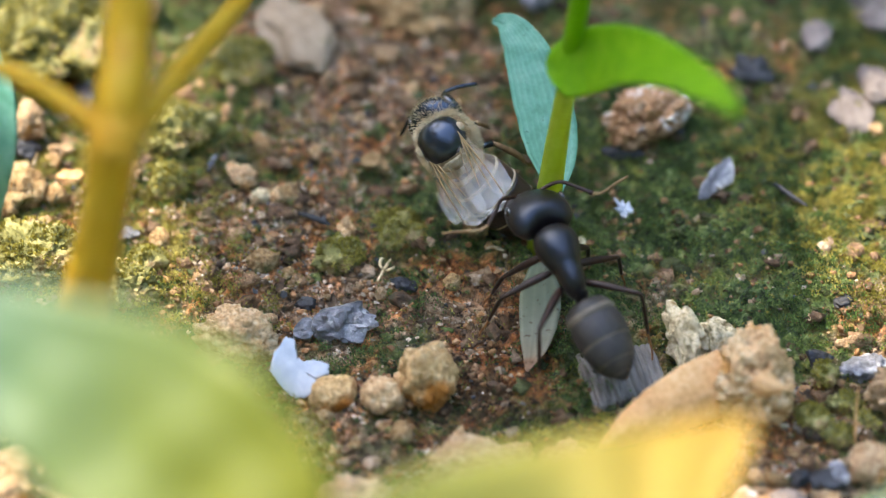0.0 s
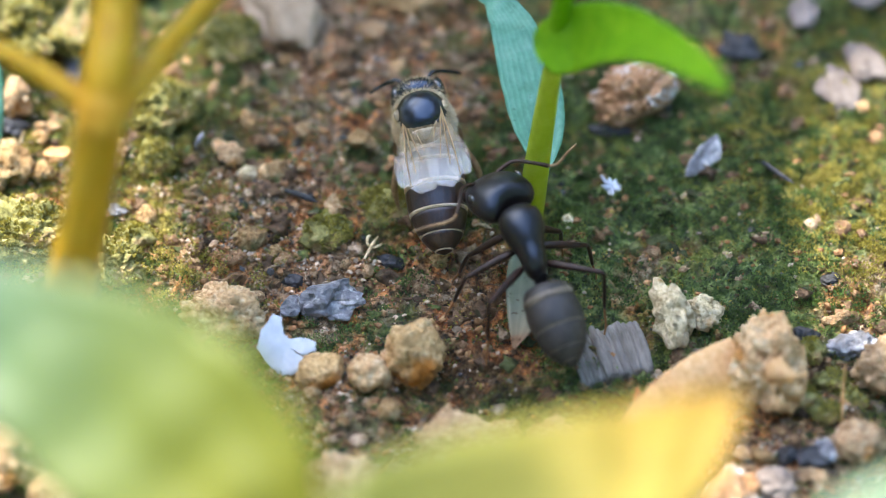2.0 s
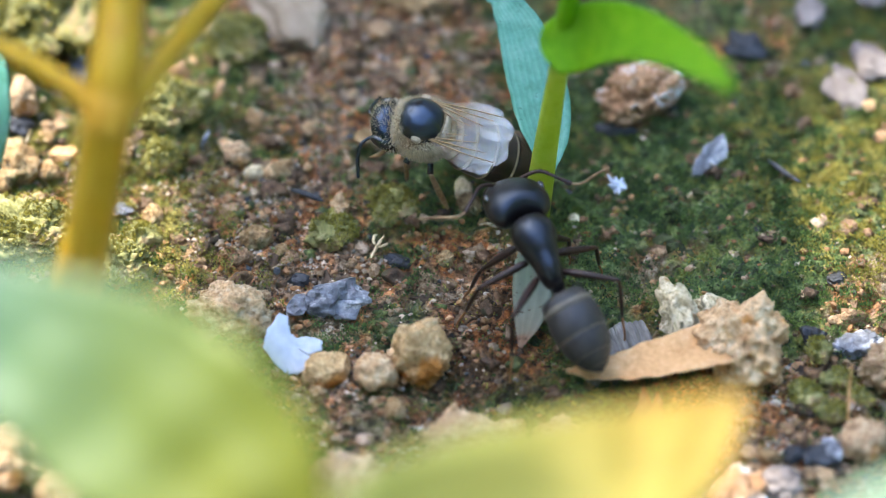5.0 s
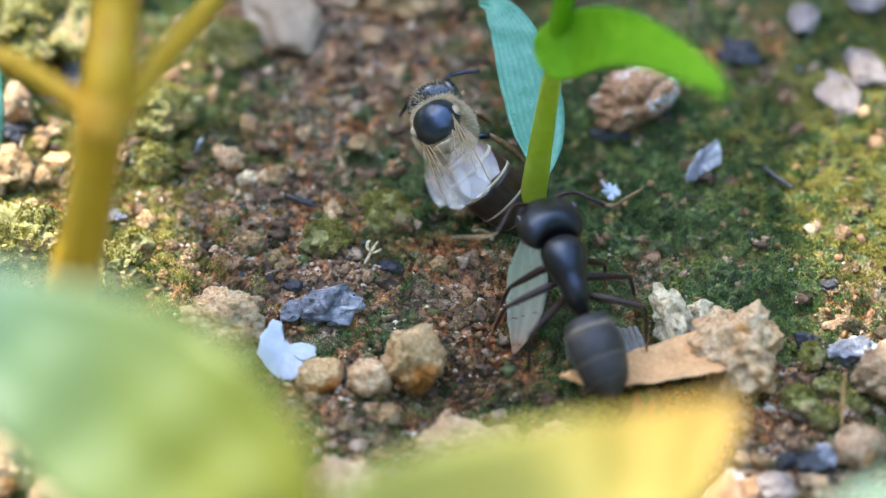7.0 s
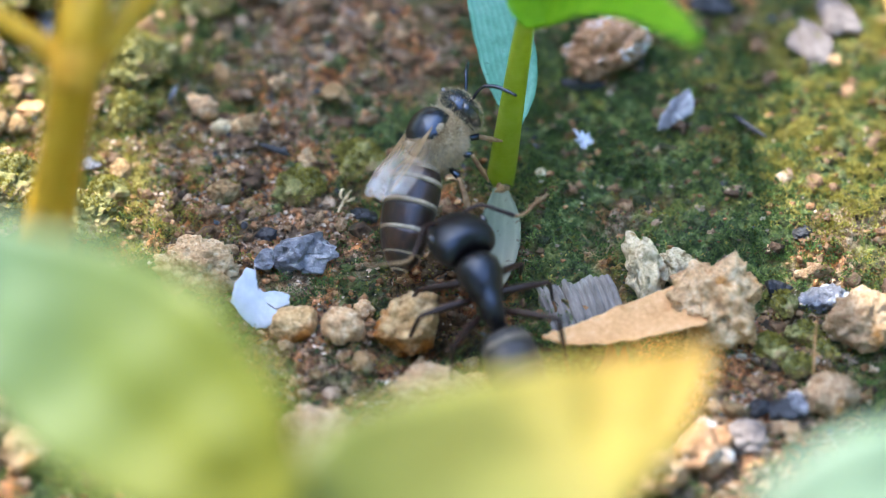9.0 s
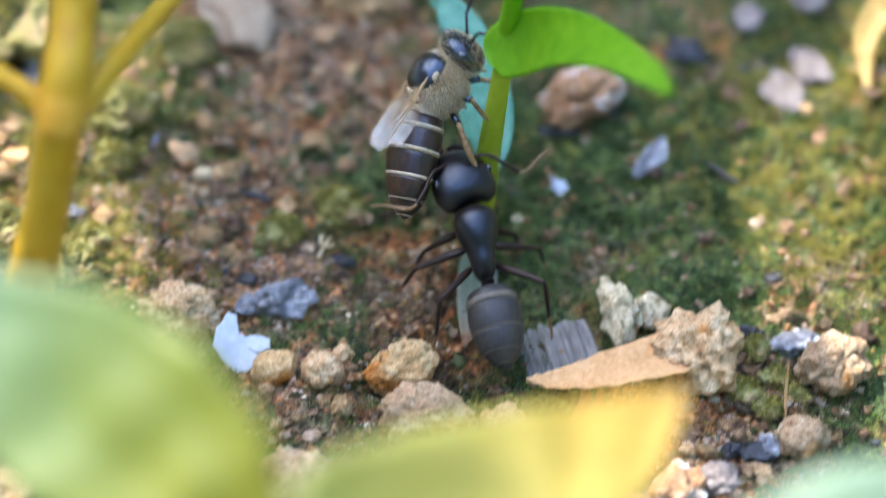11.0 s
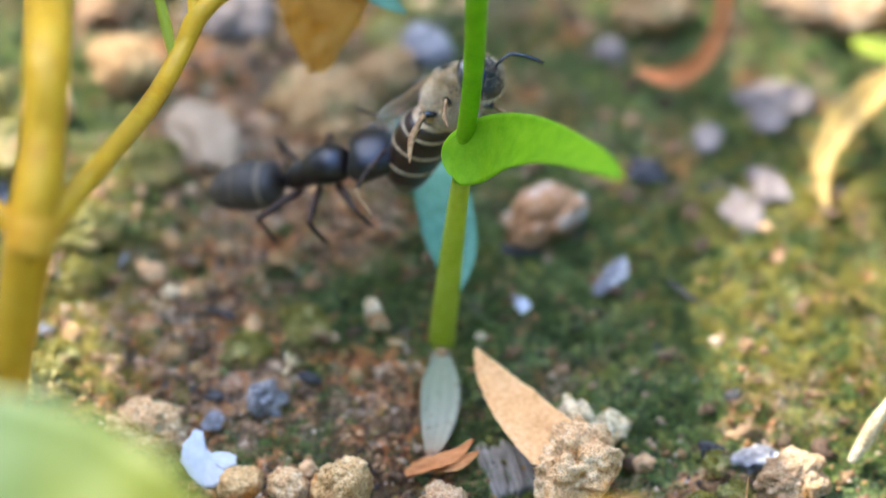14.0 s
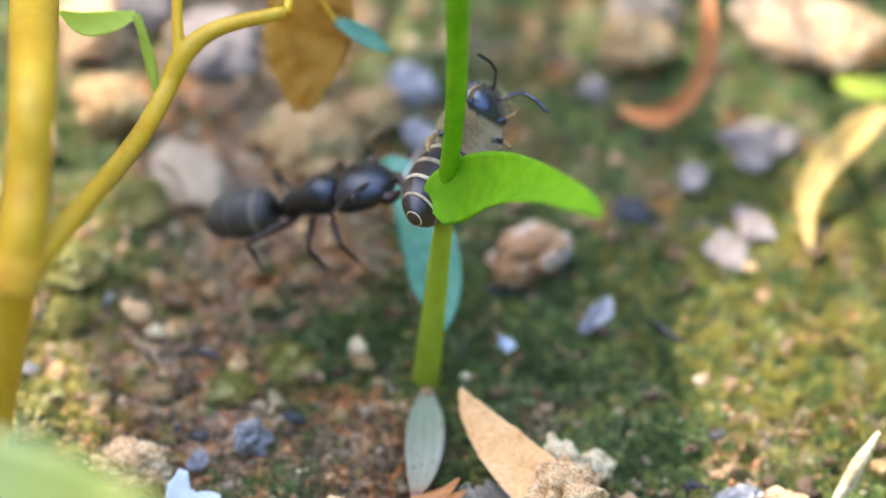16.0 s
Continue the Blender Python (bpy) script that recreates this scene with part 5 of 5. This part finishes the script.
def build_bee():
    ob = tagged(new("bee"), "small dark bee with pale bands in an ant's jaws", "bee")
    part("thorax", body([(1.7, 0.4, 0.4, 0), (1.5, 1.0, 0.95, 0.05), (0.8, 1.5, 1.4, 0.12), (0, 1.62, 1.52, 0.15), (-0.8, 1.45, 1.4, 0.1), (-1.4, 0.9, 0.95, 0), (-1.65, 0.35, 0.4, -0.1)], 26, 24), BEE_FELT, ob, "furry golden-brown thorax")
    part("scutum", body([(1.55, 0.3, 0.3, 0.5), (1.35, 0.95, 0.85, 0.55), (0.7, 1.36, 1.14, 0.62), (0.0, 1.44, 1.18, 0.62), (-0.6, 1.26, 1.08, 0.58), (-1.05, 0.8, 0.7, 0.52), (-1.2, 0.3, 0.3, 0.5)], 22, 24), BEE_BLACK, ob, "glossy black back shield")
    hairs("fuzz", ob, 15000, (0, -0.1, -0.08), (1.52, 1.6, 1.42), 0.42, 5, 0.036)
    hairs("collar", ob, 4200, (0, 1.2, 0.02), (1.15, 0.4, 1.08), 0.4, 6, 0.028)
    part("scutellum", body([(-0.85, 0.2, 0.1, 1.25), (-1.0, 0.8, 0.22, 1.2), (-1.25, 0.75, 0.25, 1.0), (-1.4, 0.2, 0.1, 0.85)], 10, 14), BEE_BAND, ob, "pale yellow scutellum")
    head = part("head", body([(-0.2, 0.3, 0.3, 0), (-0.05, 0.95, 0.85, -0.05), (0.3, 1.28, 1.15, -0.12), (0.75, 1.2, 1.15, -0.2), (1.1, 0.8, 0.85, -0.3), (1.25, 0.3, 0.4, -0.4)], 20, 22), BEE_BLACK, ob)
    head.scale = (1.15, 1.15, 1.15)
    hairs("face_hair", head, 2600, (0, 0.4, -0.2), (1.15, 0.7, 1.05), 0.35, 7)
    for s in (-1, 1):
        e = loft([(-0.42, 0.05, 0.1, 0), (-0.3, 0.26, 0.6, 0), (0, 0.36, 0.88, 0), (0.3, 0.26, 0.6, 0), (0.42, 0.05, 0.1, 0)], 16)
        bmesh.ops.rotate(e, verts=e.verts[:], cent=(0, 0, 0), matrix=Matrix.Rotation(s * 0.35, 3, "Z"))
        bmesh.ops.translate(e, verts=e.verts[:], vec=(s * 1.02, 0.52, -0.05))
        part("eye", e, EYE, head)
        a = part("antenna", tube([(s * 0.3, 1.15, 0.1), (s * 0.6, 1.6, 0.5), (s * 0.9, 1.9, 0.7)], [0.09, 0.08, 0.08], 8, samples=10), BEE_BLACK, head)
        part("flagellum", tube([(s * 0.9, 1.9, 0.7), (s * 1.5, 2.3, 0.5), (s * 2.3, 2.6, 0.1)], [0.09, 0.1, 0.08], 8, samples=12), BEE_BLACK, a)
    prof = [(0.1, 0.25, 0.25, 0), (-0.1, 0.85, 0.8, 0.02), (-0.5, 1.3, 1.2, 0.05), (-1.4, 1.52, 1.4, 0.08), (-2.7, 1.55, 1.4, 0.05), (-4.0, 1.45, 1.25, -0.05), (-5.1, 1.12, 0.98, -0.2), (-5.9, 0.55, 0.5, -0.32), (-6.2, 0.06, 0.06, -0.36)]
    rings = eased(prof, 73)
    marks = [0, 14, 24, 34, 44, 54, 64, 72]
    abdomen = None
    for k, (a, b) in enumerate(zip(marks, marks[1:])):
        seg = [(q[0], max(q[1] * 1.1, 0.03) * (1.0 if i else 0.92), max(q[2], 0.03) * (1.0 if i else 0.92), q[3]) for i, q in enumerate(rings[a:b + 1])]
        o = part("abdomen" if k == 0 else "tergite", loft(seg, 28), BEE_BROWN, abdomen or ob)
        abdomen = abdomen or o
        if k < 6:
            q = rings[b]
            part("band", loft([(q[0] + 0.19, q[1] * 1.102 + 0.01, q[2] * 1.002 + 0.01, q[3]), (q[0] + 0.05, q[1] * 1.125, q[2] * 1.022, q[3]), (q[0] - 0.06, q[1] * 1.07, q[2] * 0.97, q[3])], 28), BEE_BAND, abdomen)
    for s in (-1, 1):
        tg = loft([(-0.3, 0.1, 0.05, 0), (-0.15, 0.26, 0.16, 0.03), (0.15, 0.26, 0.16, 0.03), (0.3, 0.1, 0.05, 0)], 12)
        bmesh.ops.translate(tg, verts=tg.verts[:], vec=(s * 1.28, 0.35, 1.02))
        part("tegula", tg, BEE_BAND, ob, "pale yellow wing scale")
        d = Vector((s * -0.12, -1, 0.06)).normalized()
        f = part("forewing", wing_blade(s, (s * 1.08, 0.2, 1.2 + 0.08 * s), tuple(d), 5.0, 0.98, 0.1), WING, ob, "clear brown-veined wing, its tip whitened like reflected sky")
        side = Vector((d.y, -d.x, 0)) * -s
        r = Vector((s * 1.08, 0.2, 1.25 + 0.08 * s))
        for k, (x0, x1, l) in enumerate(((0.55, 0.85, 4.4), (0.2, 0.35, 3.7), (-0.1, -0.2, 3.3), (-0.4, -0.5, 2.6))):
            part("vein", tube([tuple(r), tuple(r + d * l * 0.55 + side * x0), tuple(r + d * l + side * x1 + Vector((0, 0, 0.12)))], [0.055, 0.04, 0.02], 6, samples=12), VEIN, f)
        part("hindwing", wing_blade(s, (s * 1.15, -0.4, 0.98 + 0.05 * s), (s * 0.1, -1, 0.04), 3.7, 0.7, 0.05), WING, ob, "clear hind wing")
        for y, pts in ((0.8, [(0.6, 0.8, -1.0), (1.2, 1.4, -1.5), (1.4, 1.7, -2.2), (1.3, 2.0, -2.9)]), (-0.1, [(0.7, -0.1, -1.1), (1.7, 0.2, -1.4), (1.9, -0.2, -2.4), (1.8, -0.4, -3.2)]), (-0.9, [(0.7, -0.9, -1.0), (1.9, -1.3, -1.3), (2.4, -2.4, -2.5), (2.4, -3.2, -3.8)])):
            q = [(s * a, b, c) for a, b, c in pts]
            leg = part("leg", tube(q[:2], [0.15, 0.19], 8), BEE_BLACK, ob)
            part("shin", tube(q[1:], [0.13, 0.2 if y < -0.5 else 0.14, 0.06], 8, samples=10), BEE_LEG, leg)
    return ob, head, abdomen


ANT, ANT_HEAD, ANT_GASTER_OB, ANT_LEGS = build_ant()
BEE, BEE_HEAD, BEE_ABDOMEN = build_bee()

# seconds; centres in mm of head, mesosoma and gaster
ANT_WAY = [
    (0, (4.81, -2.17, 5.30), (5.93, -5.48, 5.10), (8.08, -9.16, 3.50)),
    (0.5, (4.86, -2.32, 5.30), (5.93, -5.70, 5.10), (8.26, -9.56, 3.50)),
    (1, (4.17, -1.53, 5.30), (5.39, -4.92, 5.10), (7.56, -9.05, 3.50)),
    (1.5, (4.11, -2.36, 5.30), (5.02, -5.37, 5.10), (6.67, -9.49, 3.50)),
    (2, (3.88, -2.59, 5.30), (4.77, -5.67, 5.10), (6.18, -9.05, 3.50)),
    (2.5, (3.75, -2.89, 5.30), (4.55, -5.89, 5.10), (5.82, -9.63, 3.50)),
    (3, (3.59, -2.17, 5.30), (4.23, -5.56, 5.10), (5.66, -9.30, 3.50)),
    (3.5, (3.47, -2.17, 5.30), (4.08, -5.37, 5.10), (5.82, -9.19, 3.50)),
    (4, (3.54, -1.94, 5.30), (4.26, -5.33, 5.10), (6.02, -9.27, 3.50)),
    (4.5, (3.56, -2.47, 5.30), (4.69, -5.82, 5.10), (6.58, -9.23, 3.50)),
    (4.7, (3.74, -2.59, 5.30), (4.90, -6.26, 5.10), (6.75, -9.27, 3.50)),
    (6.8, (5.15, -3.53, 5.30), (6.11, -6.59, 5.10), (7.75, -10.21, 3.50)),
    (7, (6.01, -3.98, 5.30), (6.81, -7.41, 5.10), (8.21, -10.79, 3.50)),
    (7.5, (5.29, -3.83, 5.30), (7.30, -7.92, 5.10), (8.92, -10.72, 3.50)),
    (8, (4.00, -7.52, 4.60), (5.66, -11.19, 4.30), (7.05, -13.90, 3.40)),
    (8.5, (3.85, -7.30, 4.60), (5.13, -11.06, 4.30), (6.60, -14.24, 3.40)),
    (8.7, (2.96, -7.41, 4.60), (3.87, -11.21, 4.30), (5.15, -14.24, 3.40)),
    (10.8, (4.87, -3.88, 6.60), (5.87, -6.43, 5.00), (8.11, -10.45, 3.30)),
    (11, (4.17, -2.54, 6.60), (4.87, -5.68, 5.00), (5.87, -10.11, 3.30)),
    (11.5, (4.59, -3.31, 6.60), (4.99, -6.70, 5.00), (5.73, -10.44, 3.30)),
    (12, (3.34, -3.73, 6.60), (3.47, -6.47, 5.00), (3.31, -10.96, 3.30)),
    (12.5, (2.42, -1.61, 6.60), (2.50, -4.76, 5.00), (1.63, -9.29, 3.30)),
    (13, (3.57, -0.75, 6.60), (3.35, -3.77, 5.00), (2.69, -7.64, 3.30)),
    (13.2, (3.06, 0.38, 6.60), (2.71, -2.81, 5.00), (1.45, -6.14, 3.30)),
    (13.3, (1.38, 4.30, 8.40), (-0.95, 2.30, 7.00), (-3.01, -0.85, 5.20)),
    (13.5, (0.77, 4.88, 9.40), (-2.10, 4.13, 7.90), (-4.70, 3.18, 6.60)),
    (14, (1.03, 4.96, 9.40), (-1.56, 4.97, 7.90), (-4.62, 5.82, 6.60)),
    (14.5, (-0.20, 5.00, 9.40), (-2.66, 5.69, 7.90), (-5.10, 6.83, 6.60)),
    (15, (1.26, 5.00, 9.40), (-1.04, 5.37, 7.90), (-4.31, 6.50, 6.60)),
    (15.5, (1.15, 5.24, 9.40), (-1.30, 5.37, 7.90), (-4.22, 6.34, 6.60)),
    (16, (1.23, 5.24, 9.40), (-1.07, 5.69, 7.90), (-3.99, 6.54, 6.60)),
]
# seconds; centres in mm of head, thorax and abdomen
BEE_WAY = [
    (0, (0.31, 4.16, 5.00), (0.25, 2.41, 5.20), (2.39, 2.02, 3.00)),
    (0.5, (-0.17, 3.61, 5.00), (-0.08, 1.71, 5.20), (1.99, 1.71, 3.00)),
    (1, (-0.60, 4.09, 5.20), (-0.40, 2.98, 4.80), (1.47, -1.82, 3.00)),
    (1.5, (-2.87, 3.28, 4.40), (-1.31, 2.87, 4.50), (1.25, 1.57, 3.40)),
    (2, (-0.74, 4.09, 5.20), (-0.31, 2.67, 4.80), (0.37, -2.09, 3.00)),
    (2.5, (-2.29, 4.04, 5.00), (-0.92, 2.95, 5.20), (0.98, 1.78, 3.00)),
    (3, (-2.83, 3.88, 5.00), (-1.40, 2.53, 5.20), (1.44, 2.64, 3.00)),
    (3.5, (-2.54, 4.47, 5.00), (-1.25, 3.23, 5.20), (0.60, 1.51, 3.00)),
    (4, (-1.32, 4.52, 5.20), (-0.61, 3.72, 4.80), (0.52, -0.22, 3.00)),
    (4.5, (-3.92, 2.44, 5.00), (-2.05, 1.83, 5.20), (0.67, 1.36, 3.00)),
    (4.7, (-3.18, 2.68, 5.00), (-1.56, 1.91, 5.20), (1.71, 2.68, 3.00)),
    (6.8, (0.74, 2.92, 5.20), (0.79, 1.82, 4.80), (0.56, -2.28, 3.00)),
    (7, (1.11, 4.12, 5.00), (0.68, 2.25, 5.20), (3.15, 1.05, 3.00)),
    (7.5, (1.85, 2.62, 3.90), (2.55, 0.59, 4.00), (2.87, -1.72, 3.60)),
    (8, (4.49, -1.94, 6.00), (2.84, -3.32, 5.40), (5.43, -3.65, 3.60)),
    (8.5, (3.42, -0.79, 6.00), (1.87, -2.41, 5.40), (0.81, -6.42, 3.60)),
    (8.7, (3.67, -1.10, 6.00), (1.62, -2.45, 5.40), (0.50, -6.01, 3.60)),
    (10.8, (3.07, 0.04, 11.00), (1.81, -1.15, 9.80), (1.95, -3.92, 7.40)),
    (11, (4.50, 1.38, 11.00), (2.81, 0.76, 9.80), (1.81, -2.43, 7.40)),
    (11.5, (5.47, 1.50, 11.00), (3.84, 1.79, 9.80), (2.67, -0.84, 7.40)),
    (12, (4.48, 1.86, 11.00), (2.92, 1.04, 9.80), (3.30, -0.80, 7.40)),
    (12.5, (5.21, 3.44, 11.00), (3.56, 2.42, 9.80), (5.50, -0.41, 7.40)),
    (13, (5.24, 5.48, 11.00), (4.27, 4.37, 9.80), (4.88, 2.18, 7.40)),
    (13.2, (5.14, 6.69, 11.00), (4.20, 6.06, 9.80), (2.82, 4.11, 7.80)),
    (13.3, (7.19, 3.13, 14.00), (6.16, 2.65, 13.00), (4.05, 1.31, 10.60)),
    (13.5, (8.08, 3.16, 14.80), (6.12, 2.96, 13.80), (4.43, 0.08, 11.30)),
    (14, (7.25, 5.32, 14.80), (5.44, 4.51, 13.80), (4.05, 4.74, 9.50)),
    (14.5, (6.56, 3.24, 14.80), (5.01, 2.60, 13.80), (3.76, -3.24, 14.20)),
    (15, (8.38, 2.44, 14.80), (6.39, 2.22, 13.80), (4.12, -1.46, 14.20)),
    (15.5, (6.77, 6.70, 14.80), (6.51, 5.58, 13.80), (5.02, 2.18, 12.00)),
    (16, (7.62, 5.76, 14.80), (6.98, 4.73, 13.80), (4.27, -0.63, 14.20)),
]
# seconds; where the bee's back looks
BEE_BACK = [(0, (-0.3, -0.55, 0.75)), (0.5, (-0.3, -0.55, 0.75)), (1, (0, -0.7, 0.7)), (1.5, (0.15, -0.25, 0.95)), (2, (0, -0.7, 0.7)), (2.5, (0.15, -0.3, 0.9)), (3, (0.15, -0.4, 0.9)), (3.5, (0.2, -0.45, 0.85)), (4, (0, -0.7, 0.7)), (4.7, (0.12, -0.3, 0.95)), (6.8, (0, -0.7, 0.7)), (7, (-0.3, -0.55, 0.75)), (7.5, (-0.5, -0.3, 0.8)), (8, (-0.7, -0.5, 0.5)), (8.7, (-0.8, -0.35, 0.45)), (10.8, (-0.9, -0.35, 0.2)), (11.5, (-0.9, -0.1, 0.4)), (12.5, (-0.85, 0.2, 0.3)), (13.2, (-0.75, 0.5, 0.25)), (13.5, (-0.55, 0.75, 0.2)), (14, (-0.45, 0.85, -0.15)), (14.5, (-0.45, 0.85, 0.0)), (15, (-0.4, 0.85, -0.1)), (15.5, (-0.12, 0.85, -0.4)), (16, (-0.05, 0.8, -0.45))]


def blend(rows, t):
    for (a, p), (b, q) in zip(rows, rows[1:]):
        if a <= t <= b:
            return Vector(p).lerp(Vector(q), (t - a) / (b - a))
    return Vector(rows[-1][1])


def bent(m, root, ahead, up):
    """The pose of a part in its thing's space: at root, turned so that y points ahead in the world."""
    inv = m.to_3x3().inverted()
    return aim(root, inv @ Vector(ahead), inv @ Vector(up))


def leg_pose(m, hip, l1, l2, foot, s, raised):
    target = m @ Vector((foot[0], foot[1], -2.0))
    target.z = 0.25
    if raised:
        low = m @ Vector((foot[0] * 0.62, foot[1] * 0.8, -4.0))
        target = Vector((low.x, low.y, max(0.3, low.z)))
    f = m.inverted() @ target
    d = f - hip
    reach = (l1 + l2) * 0.96
    if d.length > reach:
        d = d.normalized() * reach
    a = (l1 * l1 - l2 * l2 + d.length_squared) / (2 * d.length)
    h = math.sqrt(max(0.0, l1 * l1 - a * a))
    u = d.normalized()
    pole = Vector((s * 0.35, 0, 1))
    pole = (pole - u * pole.dot(u)).normalized()
    knee = hip + u * a + pole * h
    thigh = aim(hip, knee - hip, pole)
    shin = aim((0, l1, 0), thigh.to_3x3().inverted() @ (hip + d - knee), thigh.to_3x3().inverted() @ pole)
    return thigh, shin


def motions():
    ant_rows, head_rows, gaster_rows = [], [], []
    leg_rows = [([], []) for _ in ANT_LEGS]
    for t, h, c, g in ANT_WAY:
        h, c, g = Vector(h), Vector(c), Vector(g)
        ahead = (h - c).normalized() * 0.45 + (c - g).normalized() * 0.55
        up = Vector((0, 0, 1))
        m = aim(c, ahead, up)
        ant_rows.append((t, at_mm(m)))
        prey = blend([(r[0], r[3]) for r in BEE_WAY], t) - h
        gaze = (h - c).normalized() + prey.normalized() * (0.55 if t < 9 else 0.2)
        head_rows.append((t, at_mm(bent(m, (0, 1.88, 0.15), gaze, up))))
        gaster_rows.append((t, at_mm(bent(m, (0, -2.35, -0.28), c - g, up))))
        for k, (leg, shin, hip, l1, l2, foot, s) in enumerate(ANT_LEGS):
            sway = 0.5 * math.sin(t * 5.1 + k * 2.1)
            a, b = leg_pose(m, hip, l1, l2, (foot[0], foot[1] + sway), s, t > 13.3)
            leg_rows[k][0].append((t, at_mm(a)))
            leg_rows[k][1].append((t, at_mm(b)))
    walk(ANT, ant_rows)
    walk(ANT_HEAD, head_rows)
    walk(ANT_GASTER_OB, gaster_rows)
    for (leg, shin, *_), (a, b) in zip(ANT_LEGS, leg_rows):
        walk(leg, a)
        walk(shin, b)
    bee_rows, bh, ba = [], [], []
    for t, h, c, g in BEE_WAY:
        h, c, g = Vector(h), Vector(c), Vector(g)
        back = blend(BEE_BACK, t)
        ahead = (h - c).normalized().lerp((c - g).normalized(), 0.6 if t < 13.25 else 0.35)
        m = aim(c, ahead, back)
        bee_rows.append((t, at_mm(m)))
        low = max(0.0, min(1.0, (7.4 - t) / 0.4))
        gaze = (h - c + ahead.normalized() * 0.8).normalized().lerp(ahead.normalized() * 0.35 - back.normalized(), low)
        if t > 13.25:
            gaze = ahead.normalized() * 0.5 + Vector((0.25, -0.6, 0.5))
        bh.append((t, at_mm(bent(m, (0, 1.75 - 0.2 * low, -0.3 * low), gaze, back if low < 0.5 else ahead))))
        ba.append((t, at_mm(bent(m, (0, -1.62, -0.08), c - g, back))))
    BEE.scale = (0.9, 0.9, 0.9)
    walk(BEE, bee_rows)
    walk(BEE_HEAD, bh)
    walk(BEE_ABDOMEN, ba)
    # the dry leaf scrap that the ant kicks about
    walk(LEAF_SCRAP, [(t, at_mm(pose(*p))) for t, *p in SCRAP_WAY])
    walk(HUSK_SCRAP, [(t, at_mm(pose(*p))) for t, *p in HUSK_WAY])
    walk(ROCK, [(t, at_mm(pose(*p))) for t, *p in ROCK_WAY])
    walk(PINK_ROCK, [(t, at_mm(pose(*p))) for t, *p in PINK_WAY])
    walk(CHALK, [(t, at_mm(pose(*p))) for t, *p in CHALK_WAY])
    walk(SLATE, [(t, at_mm(pose(*p))) for t, *p in SLATE_WAY])
    walk(SPROUT_STALK, [(t, at_mm(pose(0, 0, 0, a, b, 0))) for t, a, b in SWAY])


# seconds, place in mm, turn in degrees
SCRAP_WAY = [(0.0, 11.83, -12.16, 2.40, -125, 0, 32), (0.5, 11.30, -12.49, 2.40, -125, 0, 32), (1.0, 12.56, -13.10, 2.40, -125, 0, 32), (1.5, 13.16, -13.17, 2.40, -125, 0, 32), (2.0, 13.07, -12.81, 2.40, -125, 0, 32), (2.6, 12.66, -13.35, 2.40, -125, 0, 32), (2.75, 11.9, -12.2, 2.6, -72, 0, 23), (2.9, 11.6, -11.0, 1.8, -22, 0, 18), (3.0, 11.51, -10.44, 1.30, 8, 0, 15), (4.5, 11.25, -10.18, 1.00, 5, 0, 10), (8.0, 11.24, -10.37, 1.00, 5, 0, 8), (8.7, 11.51, -10.73, 1.00, 5, 0, 12), (11.5, 12.06, -10.91, 1.00, 5, 0, 8), (12.0, 10.96, -9.59, 1.80, 15, 5, -28), (12.5, 9.05, -6.95, 2.00, 18, 5, -58), (13.0, 9.15, -7.05, 2.00, 20, 5, -58), (16.0, 9.15, -7.1, 2.00, 20, 5, -58)]
HUSK_WAY = [(0.0, 10.07, -13.56, 0.30, 0, 0, 60), (11.4, 10.07, -13.56, 0.30, 0, 0, 60), (11.9, 7.06, -12.47, 0.50, 0, 0, 40), (12.4, 4.84, -9.27, 0.70, 0, -5, 12), (16.0, 4.95, -9.27, 0.70, 0, -5, 12)]
ROCK_WAY = [(0.0, -0.80, -9.47, 1.10, 0, 0, 0), (4.5, -0.80, -9.47, 1.10, 0, 0, 0), (8.0, -0.75, -9.47, 1.10, 0, 0, 0), (8.7, 0.00, -10.45, 1.10, 20, 30, 20), (11.0, 1.16, -10.63, 1.10, 30, 60, 40), (11.5, 1.05, -10.81, 1.10, 30, 60, 40), (12.5, -0.22, -10.81, 1.10, 30, 20, 10), (16.0, -0.22, -10.81, 1.10, 30, 20, 10)]
PINK_WAY = [(0.0, 1.67, -15.29, 1.10, 0, 0, 0), (8.7, 1.67, -15.29, 1.10, 0, 0, 0), (10.8, 2.25, -13.51, 1.10, 0, 0, 0), (11.5, 2.03, -13.51, 1.10, 0, 0, 0), (12.4, 0.22, -14.75, 1.10, 0, -40, 15), (16.0, 0.22, -14.75, 1.10, 0, -40, 15)]
CHALK_WAY = [(0.0, 5.91, -15.12, 0.90, 0, 0, 0), (8.7, 5.91, -15.12, 0.90, 0, 0, 0), (11.5, 6.06, -14.06, 0.90, 0, 0, 0), (12.2, 5.54, -12.27, 0.90, 0, 0, 20), (12.6, 4.91, -12.09, 0.90, 0, 0, 30), (16.0, 4.91, -12.09, 0.90, 0, 0, 30)]
SLATE_WAY = [(0.0, -5.03, -5.38, 0.55, 18, -6, 15), (13.1, -5.03, -5.38, 0.55, 18, -6, 15), (13.5, -4.39, -4.47, 0.80, 40, 30, 60), (16.0, -4.34, -4.47, 0.80, 40, 30, 60)]
SWAY = [(0.0, 0, 0), (8.7, 0, 0), (11.0, 0, 0), (12.5, -0.5, -0.5), (13.2, -1, -0.5), (13.5, -2, -1), (14.5, -3, -1), (15.0, -3, -1.2), (15.5, -2.6, -1), (16.0, -3, -1.4)]
motions()
